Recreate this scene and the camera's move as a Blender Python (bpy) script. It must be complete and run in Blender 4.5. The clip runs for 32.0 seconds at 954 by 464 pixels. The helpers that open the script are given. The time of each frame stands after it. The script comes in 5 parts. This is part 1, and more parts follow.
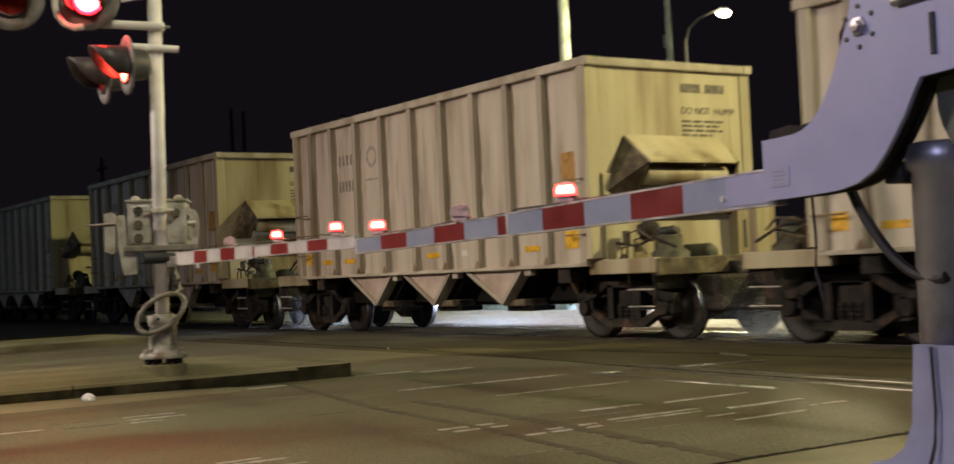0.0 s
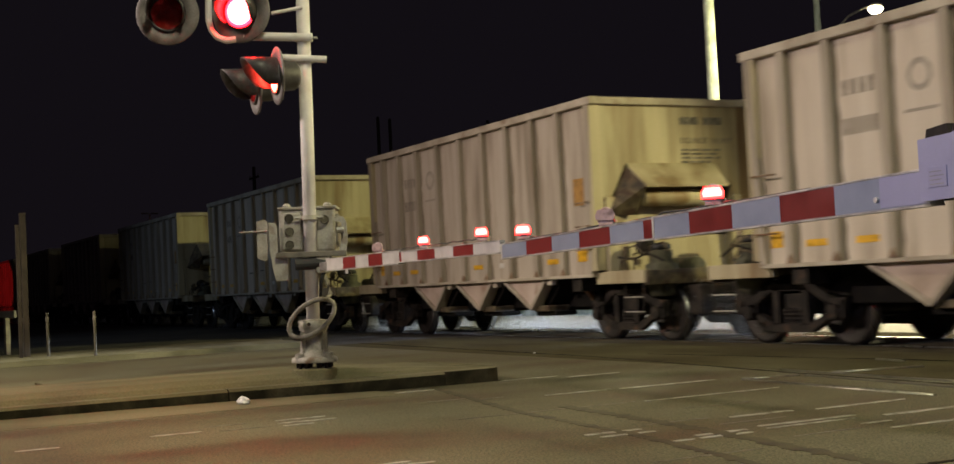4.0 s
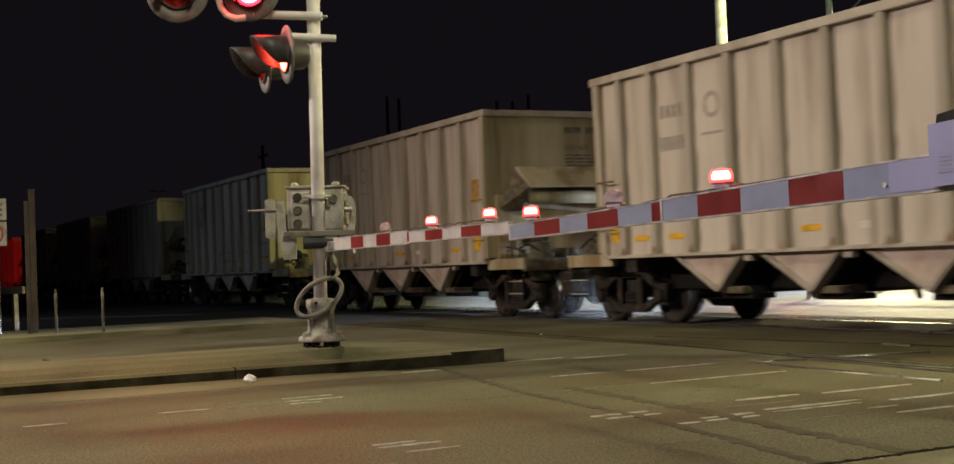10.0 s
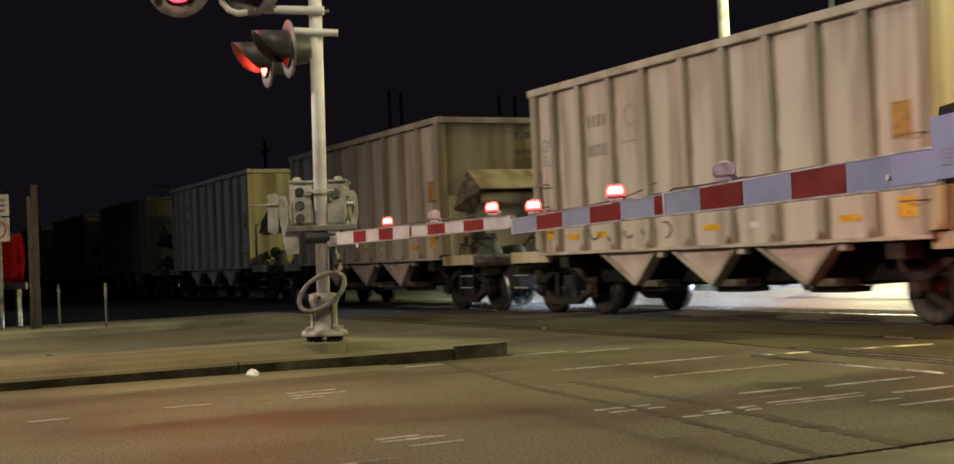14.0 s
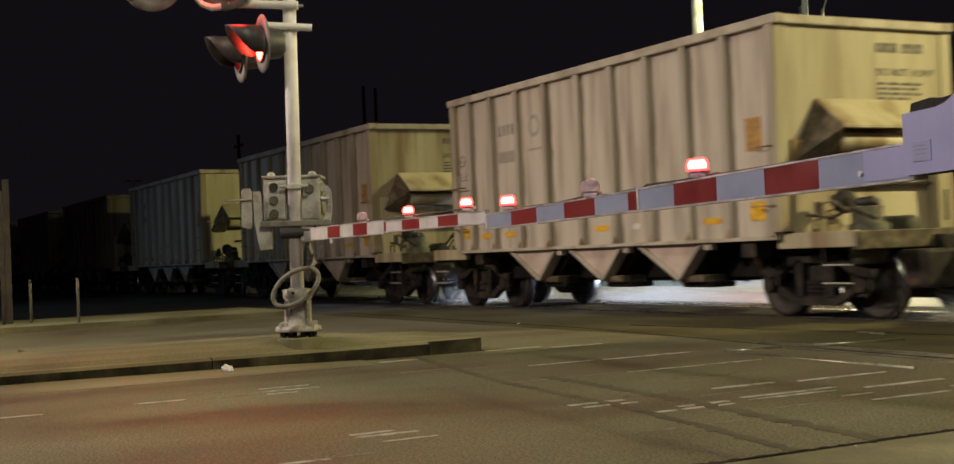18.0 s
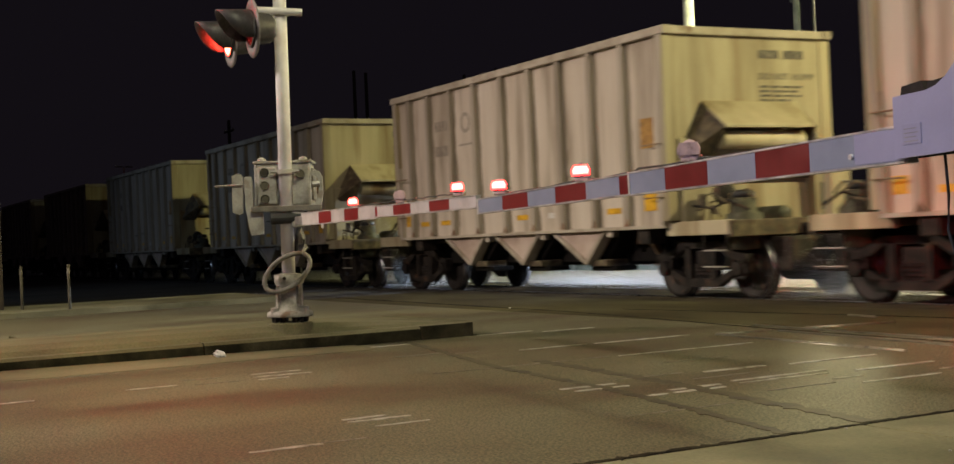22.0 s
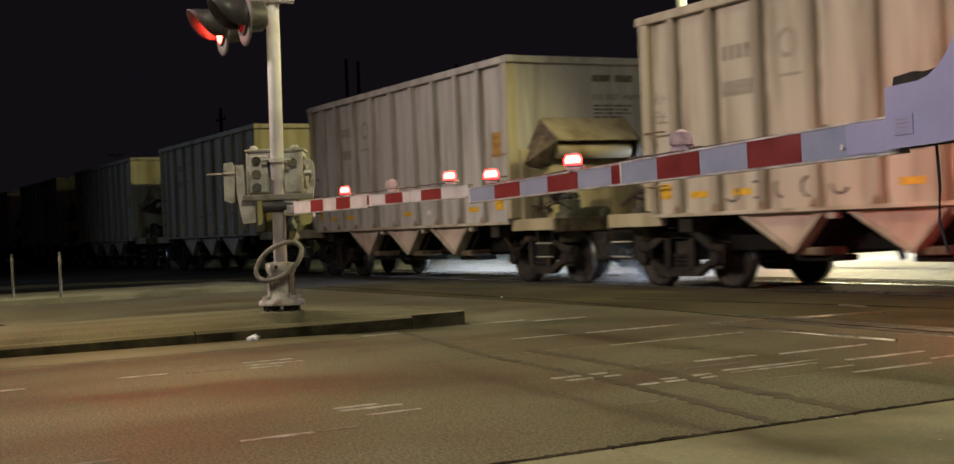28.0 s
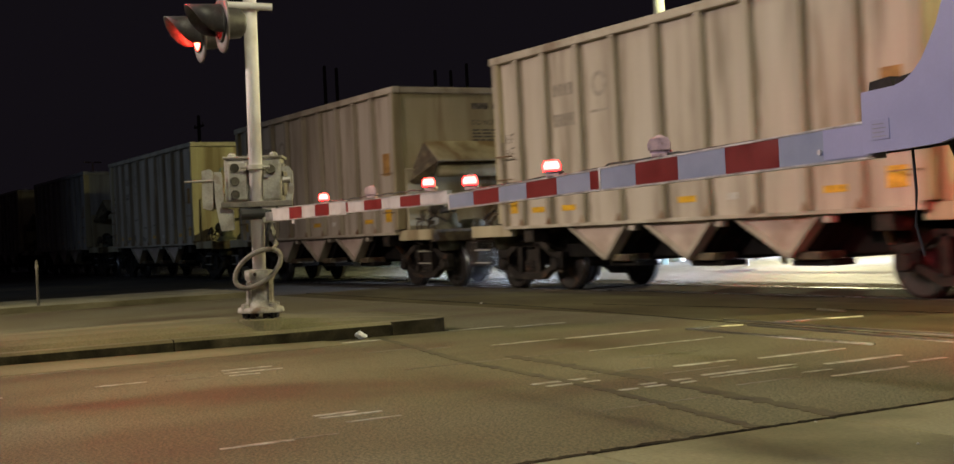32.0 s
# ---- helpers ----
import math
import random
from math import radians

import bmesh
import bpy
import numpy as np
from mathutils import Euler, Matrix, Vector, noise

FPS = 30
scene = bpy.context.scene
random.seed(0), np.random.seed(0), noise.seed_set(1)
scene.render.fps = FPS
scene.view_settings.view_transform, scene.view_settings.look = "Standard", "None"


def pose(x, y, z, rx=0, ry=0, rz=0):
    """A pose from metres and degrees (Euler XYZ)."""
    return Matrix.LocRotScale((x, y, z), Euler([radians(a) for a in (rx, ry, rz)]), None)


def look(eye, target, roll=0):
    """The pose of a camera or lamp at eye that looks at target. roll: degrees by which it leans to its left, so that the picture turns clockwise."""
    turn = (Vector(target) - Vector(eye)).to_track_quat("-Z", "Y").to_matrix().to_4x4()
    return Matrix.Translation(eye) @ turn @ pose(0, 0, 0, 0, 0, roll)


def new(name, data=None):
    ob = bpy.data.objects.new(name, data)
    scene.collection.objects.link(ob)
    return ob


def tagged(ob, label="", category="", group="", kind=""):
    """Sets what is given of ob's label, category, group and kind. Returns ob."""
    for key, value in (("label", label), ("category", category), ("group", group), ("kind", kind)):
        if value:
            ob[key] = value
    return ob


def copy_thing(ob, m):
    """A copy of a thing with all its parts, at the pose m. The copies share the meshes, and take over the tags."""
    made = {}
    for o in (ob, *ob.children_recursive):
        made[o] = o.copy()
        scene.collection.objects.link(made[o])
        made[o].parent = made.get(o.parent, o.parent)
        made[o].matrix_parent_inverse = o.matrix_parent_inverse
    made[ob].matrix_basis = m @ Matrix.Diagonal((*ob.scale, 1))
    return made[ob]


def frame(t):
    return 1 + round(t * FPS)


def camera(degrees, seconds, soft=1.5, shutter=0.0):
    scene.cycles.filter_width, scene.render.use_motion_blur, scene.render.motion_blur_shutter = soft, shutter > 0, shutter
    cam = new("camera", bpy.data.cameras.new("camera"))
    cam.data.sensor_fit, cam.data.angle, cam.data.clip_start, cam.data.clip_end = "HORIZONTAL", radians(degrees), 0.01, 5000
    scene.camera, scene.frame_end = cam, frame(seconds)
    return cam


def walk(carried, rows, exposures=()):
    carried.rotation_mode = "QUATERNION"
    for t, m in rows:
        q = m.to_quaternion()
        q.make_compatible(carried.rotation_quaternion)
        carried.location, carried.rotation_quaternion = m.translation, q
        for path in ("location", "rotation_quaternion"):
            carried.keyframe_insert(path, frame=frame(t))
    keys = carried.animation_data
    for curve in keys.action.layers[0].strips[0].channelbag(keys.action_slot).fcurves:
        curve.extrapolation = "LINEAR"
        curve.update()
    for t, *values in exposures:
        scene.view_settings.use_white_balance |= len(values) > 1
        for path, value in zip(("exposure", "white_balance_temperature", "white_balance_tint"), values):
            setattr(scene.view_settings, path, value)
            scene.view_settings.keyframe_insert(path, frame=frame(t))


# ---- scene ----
# ---- camera ----
cam = camera(40.0, 32.0, soft=1.5, shutter=0.5)
EYE_H = 1.073
# seconds, yaw, pitch, roll of a hand-held view that only turns
PATH = (
    (0, 56.46, 1.76, -2.58),    (0.5, 59.55, 1.93, -1.98),    (1, 61.09, 1.22, -2.23),
    (1.5, 61.54, 0.65, -2.66),    (2, 62.37, 0.98, -2.47),    (2.5, 62.46, 1.00, -2.26),
    (3, 62.12, 1.23, -2.50),    (3.5, 62.44, 1.96, -2.74),    (5.5, 63.15, 2.42, -2.86),
    (6, 63.03, 2.52, -2.98),    (6.5, 63.05, 2.54, -2.92),    (7, 63.08, 2.11, -2.69),
    (7.5, 62.53, 2.05, -2.73),    (8, 62.81, 2.36, -2.56),    (8.5, 63.57, 2.48, -2.05),
    (9, 63.61, 2.36, -2.11),    (9.5, 63.59, 1.73, -2.17),    (10, 63.17, 1.44, -2.25),
    (10.5, 63.12, 1.47, -2.22),    (11, 63.37, 1.37, -2.16),    (11.5, 63.51, 1.19, -2.10),
    (12, 63.08, 1.16, -2.38),    (12.5, 62.86, 1.33, -2.39),    (13, 63.03, 1.23, -2.20),
    (13.5, 63.17, 1.21, -2.29),    (15.5, 63.41, 1.05, -2.66),    (16, 63.28, 1.00, -2.51),
    (16.5, 62.75, 1.15, -2.45),    (17, 62.88, 1.28, -2.50),    (17.5, 62.72, 1.12, -2.49),
    (18, 62.18, 0.94, -2.40),    (18.5, 62.29, 0.94, -2.36),    (19, 62.60, 1.08, -2.44),
    (19.5, 62.76, 1.11, -2.44),    (20, 62.37, 0.91, -2.27),    (20.5, 62.29, 0.80, -2.30),
    (21, 62.89, 0.68, -2.25),    (21.5, 62.29, 0.31, -2.43),    (22, 61.83, 0.25, -2.62),
    (22.5, 61.85, 0.09, -2.55),    (23, 61.99, 0.06, -2.54),    (23.5, 62.63, 0.06, -2.55),
    (24, 62.35, -0.29, -2.51),    (24.5, 62.44, -0.21, -2.73),    (25, 61.75, -0.30, -2.74),
    (25.5, 61.70, -0.29, -2.63),    (27.5, 61.70, -0.14, -2.64),    (28, 61.50, -0.24, -2.45),
    (28.5, 61.19, -0.22, -2.46),    (29, 60.45, -0.28, -2.46),    (29.5, 60.20, -0.24, -2.64),
    (30, 60.03, -0.16, -2.79),    (30.5, 60.16, -0.14, -2.69),    (31, 60.59, -0.10, -2.75),
    (31.5, 60.60, -0.16, -2.62),    (32, 60.58, -0.01, -2.71),
)
walk(cam, [(t, pose(0, 0, EYE_H, 90 + p, 0, y) @ pose(0, 0, 0, 0, 0, r)) for t, y, p, r in PATH], [(0.0, 0.3), (32.0, 0.3)])

# ---- world and light ----
world = bpy.data.worlds.new("night_sky")
scene.world = world
world.use_nodes = True
bg = world.node_tree.nodes["Background"]
bg.inputs["Color"].default_value = (0.33, 0.26, 0.37, 1)
bg.inputs["Strength"].default_value = 0.0138


def lamp(name, kind, energy, colour, m, size=0.3, spread=None, blend=0.5):
    d = bpy.data.lights.new(name, kind)
    d.energy, d.color = energy, colour
    if kind == "SPOT":
        d.spot_size, d.spot_blend, d.shadow_soft_size = radians(spread or 120), blend, size
    elif kind == "AREA":
        d.size = size
    else:
        d.shadow_soft_size = size
    ob = new(name, d)
    ob.matrix_world = m
    return ob


SODIUM, LED, WARM = (1.0, 0.94, 0.63), (0.57, 0.61, 1.0), (1.0, 0.80, 0.705)
# street lamps of the crossing: over the footway, on the far verge, across the tracks
lamp("street_light_east", "SPOT", 5100, SODIUM, look((-1, 3.0, 14), (-11.5, 5.0, 0.0)), 1.0, 86, 1.0)
lamp("street_light_verge", "SPOT", 8400, WARM, look((-20, -9, 10), (-13, 11, 1.0)), 0.2, 102, 0.9)
lamp("street_light_footway", "SPOT", 900, LED, look((0.5, -4.0, 6.0), (-4.0, 5, 1.2)), 0.2, 80, 0.8)
lamp("street_light_far_road", "SPOT", 2600, SODIUM, look((-27, -6, 9), (-20, 2, 0)), 0.3, 74, 0.8)
lamp("street_light_across", "SPOT", 6800, (1.0, 0.88, 0.42), look((-6, 21.5, 9), (-11.3, 13.4, 3.4)), 0.25, 54, 0.3)
lamp("street_light_across_west", "SPOT", 5200, (1.0, 0.93, 0.40), look((-23.5, 25, 9), (-33, 13.4, 2.0)), 0.25, 76, 0.6)
lamp("street_light_beyond", "SPOT", 4500, (1.0, 0.98, 0.72), look((-18, 20, 8), (-33, 27, 10)), 0.25, 80, 0.6)
lamp("street_light_west", "SPOT", 1500, (0.56, 0.74, 1.0), look((-37, -12, 10), (-41, 11.8, 3.0)), 0.3, 60, 0.9)
lamp("street_light_distant", "SPOT", 17000, (1.0, 0.90, 0.50), look((-43.2, 42.7, 12.1), (-8, 9, 0)), 1.0, 30, 0.6)
# head lamps of traffic that waits across the line
for hx in (-13.8, -15.1, -20.2, -21.5, -26.2, -27.5):
    lamp("traffic_head_light", "SPOT", 1500 if hx > -16 else (12000 if hx > -23 else 10000), (0.72, 0.82, 1.0), look((hx, 29, 0.7), (hx - 0.4, 17, -0.2)), 0.08, 30, 0.8)
# unseen pale fill spots, added to brighten the road beyond the line from above
for hx, e in ((-9.5, 400), (-18.5, 1000), (-26.0, 1800)):
    lamp("street_light_far_side", "SPOT", e, (0.93, 0.92, 0.95), look((hx, 23.5, 9.0), (hx, 21.5, 0.0)), 0.3, 76, 0.5)
# red signal that faces down the far road
lamp("signal_light_far", "SPOT", 2500, (1.0, 0.02, 0.02), look((-74.0, 4.0, 3.0), (-93.0, 11.7, 2.3)), 0.15, 16, 0.2)


# ---- materials ----
def material(name, base, rough=0.6, metal=0.0, dark=None, light=None, scale=6.0, grain=60.0, bump=0.15, streak=False, rust=None, rust_at=0.6, vary=0.0, spec=0.5, bdist=0.01, stretch=None, contrast=0.55, speck=False):
    """Paint, metal, stone or soil with stains at two sizes, grain, relief and, if asked, rust."""
    m = bpy.data.materials.new(name)
    m.use_nodes = True
    nt = m.node_tree
    b = nt.nodes["Principled BSDF"]
    N, L = nt.nodes.new, nt.links.new
    co = N("ShaderNodeTexCoord")
    mp = N("ShaderNodeMapping")
    info = N("ShaderNodeObjectInfo")
    shift = N("ShaderNodeVectorMath")
    shift.operation = "MULTIPLY_ADD"
    spread = N("ShaderNodeCombineXYZ")
    for k in range(3):
        L(info.outputs["Random"], spread.inputs[k])
    L(spread.outputs[0], shift.inputs[0])
    shift.inputs[1].default_value = (31.0, 47.0, 19.0)
    L(co.outputs["Object"], shift.inputs[2])
    L(shift.outputs[0], mp.inputs["Vector"])
    if streak:
        mp.inputs["Scale"].default_value = (1, 1, 0.12)
    if stretch:
        mp.inputs["Scale"].default_value = stretch
    n1 = N("ShaderNodeTexNoise")
    n1.inputs["Scale"].default_value, n1.inputs["Detail"].default_value = scale, 6
    n2 = N("ShaderNodeTexNoise")
    n2.inputs["Scale"].default_value, n2.inputs["Detail"].default_value = grain, 4
    L(mp.outputs[0], n1.inputs["Vector"])
    L(shift.outputs[0], n2.inputs["Vector"])
    r1 = N("ShaderNodeValToRGB")
    d = dark or tuple(c * 0.55 for c in base)
    l = light or tuple(min(1, c * 1.25) for c in base)
    r1.color_ramp.elements[0].position, r1.color_ramp.elements[1].position = 0.3, 0.72
    r1.color_ramp.elements[0].color, r1.color_ramp.elements[1].color = (*d, 1), (*l, 1)
    e = r1.color_ramp.elements.new(0.5)
    e.color = (*base, 1)
    L(n1.outputs["Fac"], r1.inputs["Fac"])
    mx = N("ShaderNodeMixRGB")
    mx.blend_type = "MULTIPLY"
    mx.inputs["Fac"].default_value = contrast
    g = N("ShaderNodeValToRGB")
    g.color_ramp.elements[0].position, g.color_ramp.elements[1].position = 0.25, 0.75
    g.color_ramp.elements[0].color, g.color_ramp.elements[1].color = (0.45, 0.45, 0.45, 1), (1, 1, 1, 1)
    if speck:
        g.color_ramp.elements[0].position, g.color_ramp.elements[1].position = 0.36, 0.66
        g.color_ramp.elements[0].color, g.color_ramp.elements[1].color = (0.42, 0.41, 0.39, 1), (1.45, 1.45, 1.40, 1)
    L(n2.outputs["Fac"], g.inputs["Fac"])
    L(r1.outputs["Color"], mx.inputs["Color1"])
    L(g.outputs["Color"], mx.inputs["Color2"])
    out = mx.outputs["Color"]
    if rust:
        n3 = N("ShaderNodeTexNoise")
        n3.inputs["Scale"].default_value, n3.inputs["Detail"].default_value = scale * 0.8, 8
        off = N("ShaderNodeVectorMath")
        L(mp.outputs[0], off.inputs[0])
        off.inputs[1].default_value = (7.3, 2.1, 4.4)
        L(off.outputs[0], n3.inputs["Vector"])
        rr = N("ShaderNodeValToRGB")
        rr.color_ramp.elements[0].position, rr.color_ramp.elements[1].position = rust_at, rust_at + 0.12
        L(n3.outputs["Fac"], rr.inputs["Fac"])
        m2 = N("ShaderNodeMixRGB")
        L(rr.outputs["Color"], m2.inputs["Fac"])
        L(out, m2.inputs["Color1"])
        m2.inputs["Color2"].default_value = (*rust, 1)
        out = m2.outputs["Color"]
    if vary:
        hs = N("ShaderNodeHueSaturation")
        mr = N("ShaderNodeMapRange")
        mr.inputs["To Min"].default_value, mr.inputs["To Max"].default_value = 1 - vary, 1 + vary
        L(info.outputs["Random"], mr.inputs["Value"])
        L(mr.outputs[0], hs.inputs["Value"])
        L(out, hs.inputs["Color"])
        out = hs.outputs["Color"]
    L(out, b.inputs["Base Color"])
    b.inputs["Metallic"].default_value = metal
    b.inputs["Specular IOR Level"].default_value = spec
    rm = N("ShaderNodeMapRange")
    rm.inputs["To Min"].default_value, rm.inputs["To Max"].default_value = max(0.05, rough - 0.15), min(1, rough + 0.15)
    L(n1.outputs["Fac"], rm.inputs["Value"])
    L(rm.outputs[0], b.inputs["Roughness"])
    if bump:
        bp = N("ShaderNodeBump")
        bp.inputs["Strength"].default_value, bp.inputs["Distance"].default_value = bump, bdist
        L(n2.outputs["Fac"], bp.inputs["Height"])
        L(bp.outputs["Normal"], b.inputs["Normal"])
    return m


def glow(name, colour, strength):
    m = bpy.data.materials.new(name)
    m.use_nodes = True
    b = m.node_tree.nodes["Principled BSDF"]
    b.inputs["Base Color"].default_value = (*colour, 1)
    b.inputs["Emission Color"].default_value = (*colour, 1)
    b.inputs["Emission Strength"].default_value = strength
    return m


M_CAR = material("weathered_tan_paint", (0.475, 0.408, 0.332), 0.65, dark=(0.27, 0.222, 0.165), light=(0.54, 0.48, 0.405), scale=3.2, grain=30, streak=True, rust=(0.22, 0.15, 0.09), rust_at=0.66, vary=0.10, contrast=0.12, bump=0.02)
M_RIB = material("grimy_tan_paint", (0.36, 0.31, 0.245), 0.7, dark=(0.22, 0.18, 0.135), light=(0.45, 0.395, 0.32), scale=2.2, grain=30, streak=True, rust=(0.17, 0.10, 0.055), rust_at=0.64, vary=0.08, contrast=0.15, bump=0.02)
M_RIB_SHADE = material("brown_grime_and_rib_shade", (0.215, 0.175, 0.125), 0.85, dark=(0.12, 0.09, 0.06), light=(0.33, 0.28, 0.21), scale=5, grain=30, streak=True, contrast=0.2, bump=0.03)
M_CAR_GREY = material("weathered_grey_paint", (0.40, 0.385, 0.375), 0.65, dark=(0.25, 0.235, 0.22), light=(0.49, 0.475, 0.465), scale=3.2, grain=30, streak=True, rust=(0.2, 0.15, 0.1), rust_at=0.68, contrast=0.12, bump=0.02)
M_DRUM = material("dull_olive_gear_paint", (0.070, 0.068, 0.040), 0.7, 0.0, dark=(0.025, 0.023, 0.015), light=(0.13, 0.125, 0.08), scale=6, grain=50, rust=(0.08, 0.05, 0.03), rust_at=0.6, bump=0.15)
M_SILL = material("scuffed_pale_rail_paint", (0.40, 0.35, 0.275), 0.7, dark=(0.26, 0.215, 0.16), light=(0.50, 0.45, 0.37), scale=2.2, grain=30, rust=(0.15, 0.075, 0.035), rust_at=0.64, vary=0.08, contrast=0.15, bump=0.02)
M_END = material("ochre_end_paint", (0.40, 0.345, 0.22), 0.6, dark=(0.19, 0.135, 0.065), light=(0.50, 0.44, 0.30), scale=1.8, grain=25, streak=True, rust=(0.20, 0.13, 0.06), rust_at=0.555, vary=0.16, contrast=0.15, bump=0.02)
M_RUST = material("rusty_tan_steel", (0.28, 0.19, 0.12), 0.75, dark=(0.12, 0.07, 0.04), light=(0.40, 0.31, 0.22), scale=3, grain=40, rust=(0.13, 0.06, 0.025), rust_at=0.5, vary=0.1)
M_CHUTE = material("dusty_pink_tan_paint", (0.46, 0.36, 0.30), 0.7, dark=(0.32, 0.24, 0.19), light=(0.54, 0.45, 0.39), scale=2, grain=40, contrast=0.15, bump=0.03, rust=(0.2, 0.1, 0.05), rust_at=0.68)
M_TRUCK = material("greasy_cast_steel", (0.026, 0.021, 0.017), 0.75, 0.0, dark=(0.010, 0.008, 0.007), light=(0.058, 0.046, 0.035), spec=0.25, scale=5, grain=50, rust=(0.09, 0.05, 0.03), rust_at=0.6, bump=0.3)
# near-black steel: the shade under the cars is put into its colour
M_UNDER_SHADE = material("shade_dark_underframe_steel", (0.009, 0.008, 0.007), 0.85, dark=(0.005, 0.004, 0.004), light=(0.018, 0.015, 0.012), scale=5, grain=50, bump=0.2, spec=0.15)
M_WHEEL = material("dark_wheel_steel", (0.03, 0.025, 0.022), 0.6, 0.5, scale=6, grain=50, rust=(0.09, 0.05, 0.03), rust_at=0.58)
M_TREAD = material("polished_tread_steel", (0.42, 0.42, 0.43), 0.3, 1.0, scale=10, grain=80, bump=0.05)
M_STRIP = material("glint_strip_steel", (0.30, 0.29, 0.23), 0.42, 0.95, scale=9, grain=60, bump=0.05, contrast=0.3)
M_CASTING = material("grimy_cast_base_paint", (0.34, 0.315, 0.28), 0.6, dark=(0.13, 0.11, 0.085), light=(0.46, 0.43, 0.39), scale=9, grain=50, bump=0.1, rust=(0.16, 0.11, 0.07), rust_at=0.6)
M_GRAB = material("pale_grab_iron_paint", (0.42, 0.39, 0.34), 0.5, scale=8, grain=60)
M_INK = material("faded_black_stencil", (0.16, 0.14, 0.115), 0.8, scale=12, grain=60, dark=(0.08, 0.07, 0.06), light=(0.30, 0.265, 0.22), bump=0)
M_STENCIL = material("worn_dark_stencil", (0.25, 0.215, 0.175), 0.8, scale=14, grain=60, dark=(0.15, 0.128, 0.10), light=(0.36, 0.315, 0.26), bump=0)
M_GRAF = material("dark_spray_paint", (0.13, 0.115, 0.10), 0.7, scale=8, grain=60, bump=0)
M_GRAF2 = material("pale_blue_spray_paint", (0.20, 0.28, 0.29), 0.7, scale=8, grain=60, bump=0)
M_YELLOW = material("yellow_reflective_tape", (0.75, 0.42, 0.03), 0.35, scale=12, grain=80, bump=0.03)
M_WHITE_TAPE = material("white_reflective_tape", (0.58, 0.56, 0.53), 0.4, dark=(0.46, 0.44, 0.41), light=(0.64, 0.62, 0.59), scale=6, grain=80, bump=0.02, contrast=0.12)
M_ORANGE = material("rusty_orange_patch", (0.42, 0.23, 0.06), 0.75, scale=9, grain=60, rust=(0.25, 0.12, 0.04), rust_at=0.55, bump=0.05)
M_RED = material("red_reflective_sheet", (0.22, 0.013, 0.013), 0.35, light=(0.26, 0.017, 0.016), dark=(0.17, 0.011, 0.011), scale=7, grain=120, bump=0.02, contrast=0.15)
M_SILVER = material("silver_white_reflective_sheet", (0.31, 0.35, 0.44), 0.38, light=(0.35, 0.39, 0.48), dark=(0.27, 0.31, 0.39), scale=5, grain=150, bump=0.01, contrast=0.08)
M_EDGE = material("worn_aluminium_edge", (0.70, 0.68, 0.66), 0.4, 0.6, scale=9, grain=80, bump=0.06)
M_BRACKET = material("pale_painted_aluminium", (0.40, 0.40, 0.57), 0.45, light=(0.43, 0.43, 0.60), dark=(0.36, 0.36, 0.52), scale=3, grain=90, bump=0.01, contrast=0.08)
M_FOOT = material("dull_blue_grey_foot_paint", (0.36, 0.37, 0.50), 0.45, light=(0.40, 0.41, 0.54), dark=(0.28, 0.29, 0.40), scale=3, grain=60, bump=0.02, contrast=0.12)
M_POST = material("brushed_grey_post_steel", (0.40, 0.38, 0.39), 0.38, 0.7, scale=4, grain=60, bump=0.02, contrast=0.15)
M_FADE = material("worn_ghost_stencil", (0.37, 0.325, 0.27), 0.8, dark=(0.27, 0.235, 0.19), light=(0.44, 0.39, 0.325), scale=14, grain=60, bump=0)
M_STEEL = material("grey_galvanised_steel", (0.42, 0.41, 0.39), 0.45, 0.7, scale=7, grain=60, bump=0.08)
M_MAST = material("silver_painted_mast", (0.70, 0.67, 0.68), 0.5, 0.0, dark=(0.58, 0.54, 0.54), light=(0.78, 0.75, 0.76), scale=5, grain=50, rust=(0.3, 0.2, 0.12), rust_at=0.74, bump=0.02, contrast=0.12)
M_BOX = material("weathered_silver_box_paint", (0.46, 0.44, 0.39), 0.55, 0.1, dark=(0.26, 0.235, 0.19), light=(0.55, 0.53, 0.48), scale=5, grain=50, rust=(0.20, 0.13, 0.08), rust_at=0.62, bump=0.1)
M_BLACK = material("matt_black_signal_paint", (0.02, 0.02, 0.022), 0.6, scale=5, grain=60, light=(0.04, 0.04, 0.042), bump=0.05)
M_HOOD = material("worn_black_hood_paint", (0.06, 0.055, 0.06), 0.5, scale=5, grain=40, light=(0.13, 0.12, 0.13), bump=0.05)
M_DISC = material("grey_weathered_background_disc", (0.20, 0.18, 0.185), 0.6, scale=5, grain=50, bump=0.05)
M_RUBBER = material("black_rubber_cable", (0.018, 0.018, 0.018), 0.6, scale=9, grain=80, bump=0.05)
M_CONDUIT = material("dull_grey_flexible_conduit", (0.22, 0.20, 0.17), 0.7, scale=9, grain=60, bump=0.1)
M_BEAM = glow("lit_red_beam_lens", (1.0, 0.07, 0.05), 3900.0)
M_SCUFF = material("faint_road_paint_scuff", (0.22, 0.20, 0.15), 0.7, dark=(0.13, 0.115, 0.08), light=(0.32, 0.29, 0.23), scale=9, grain=50, bump=0.2)
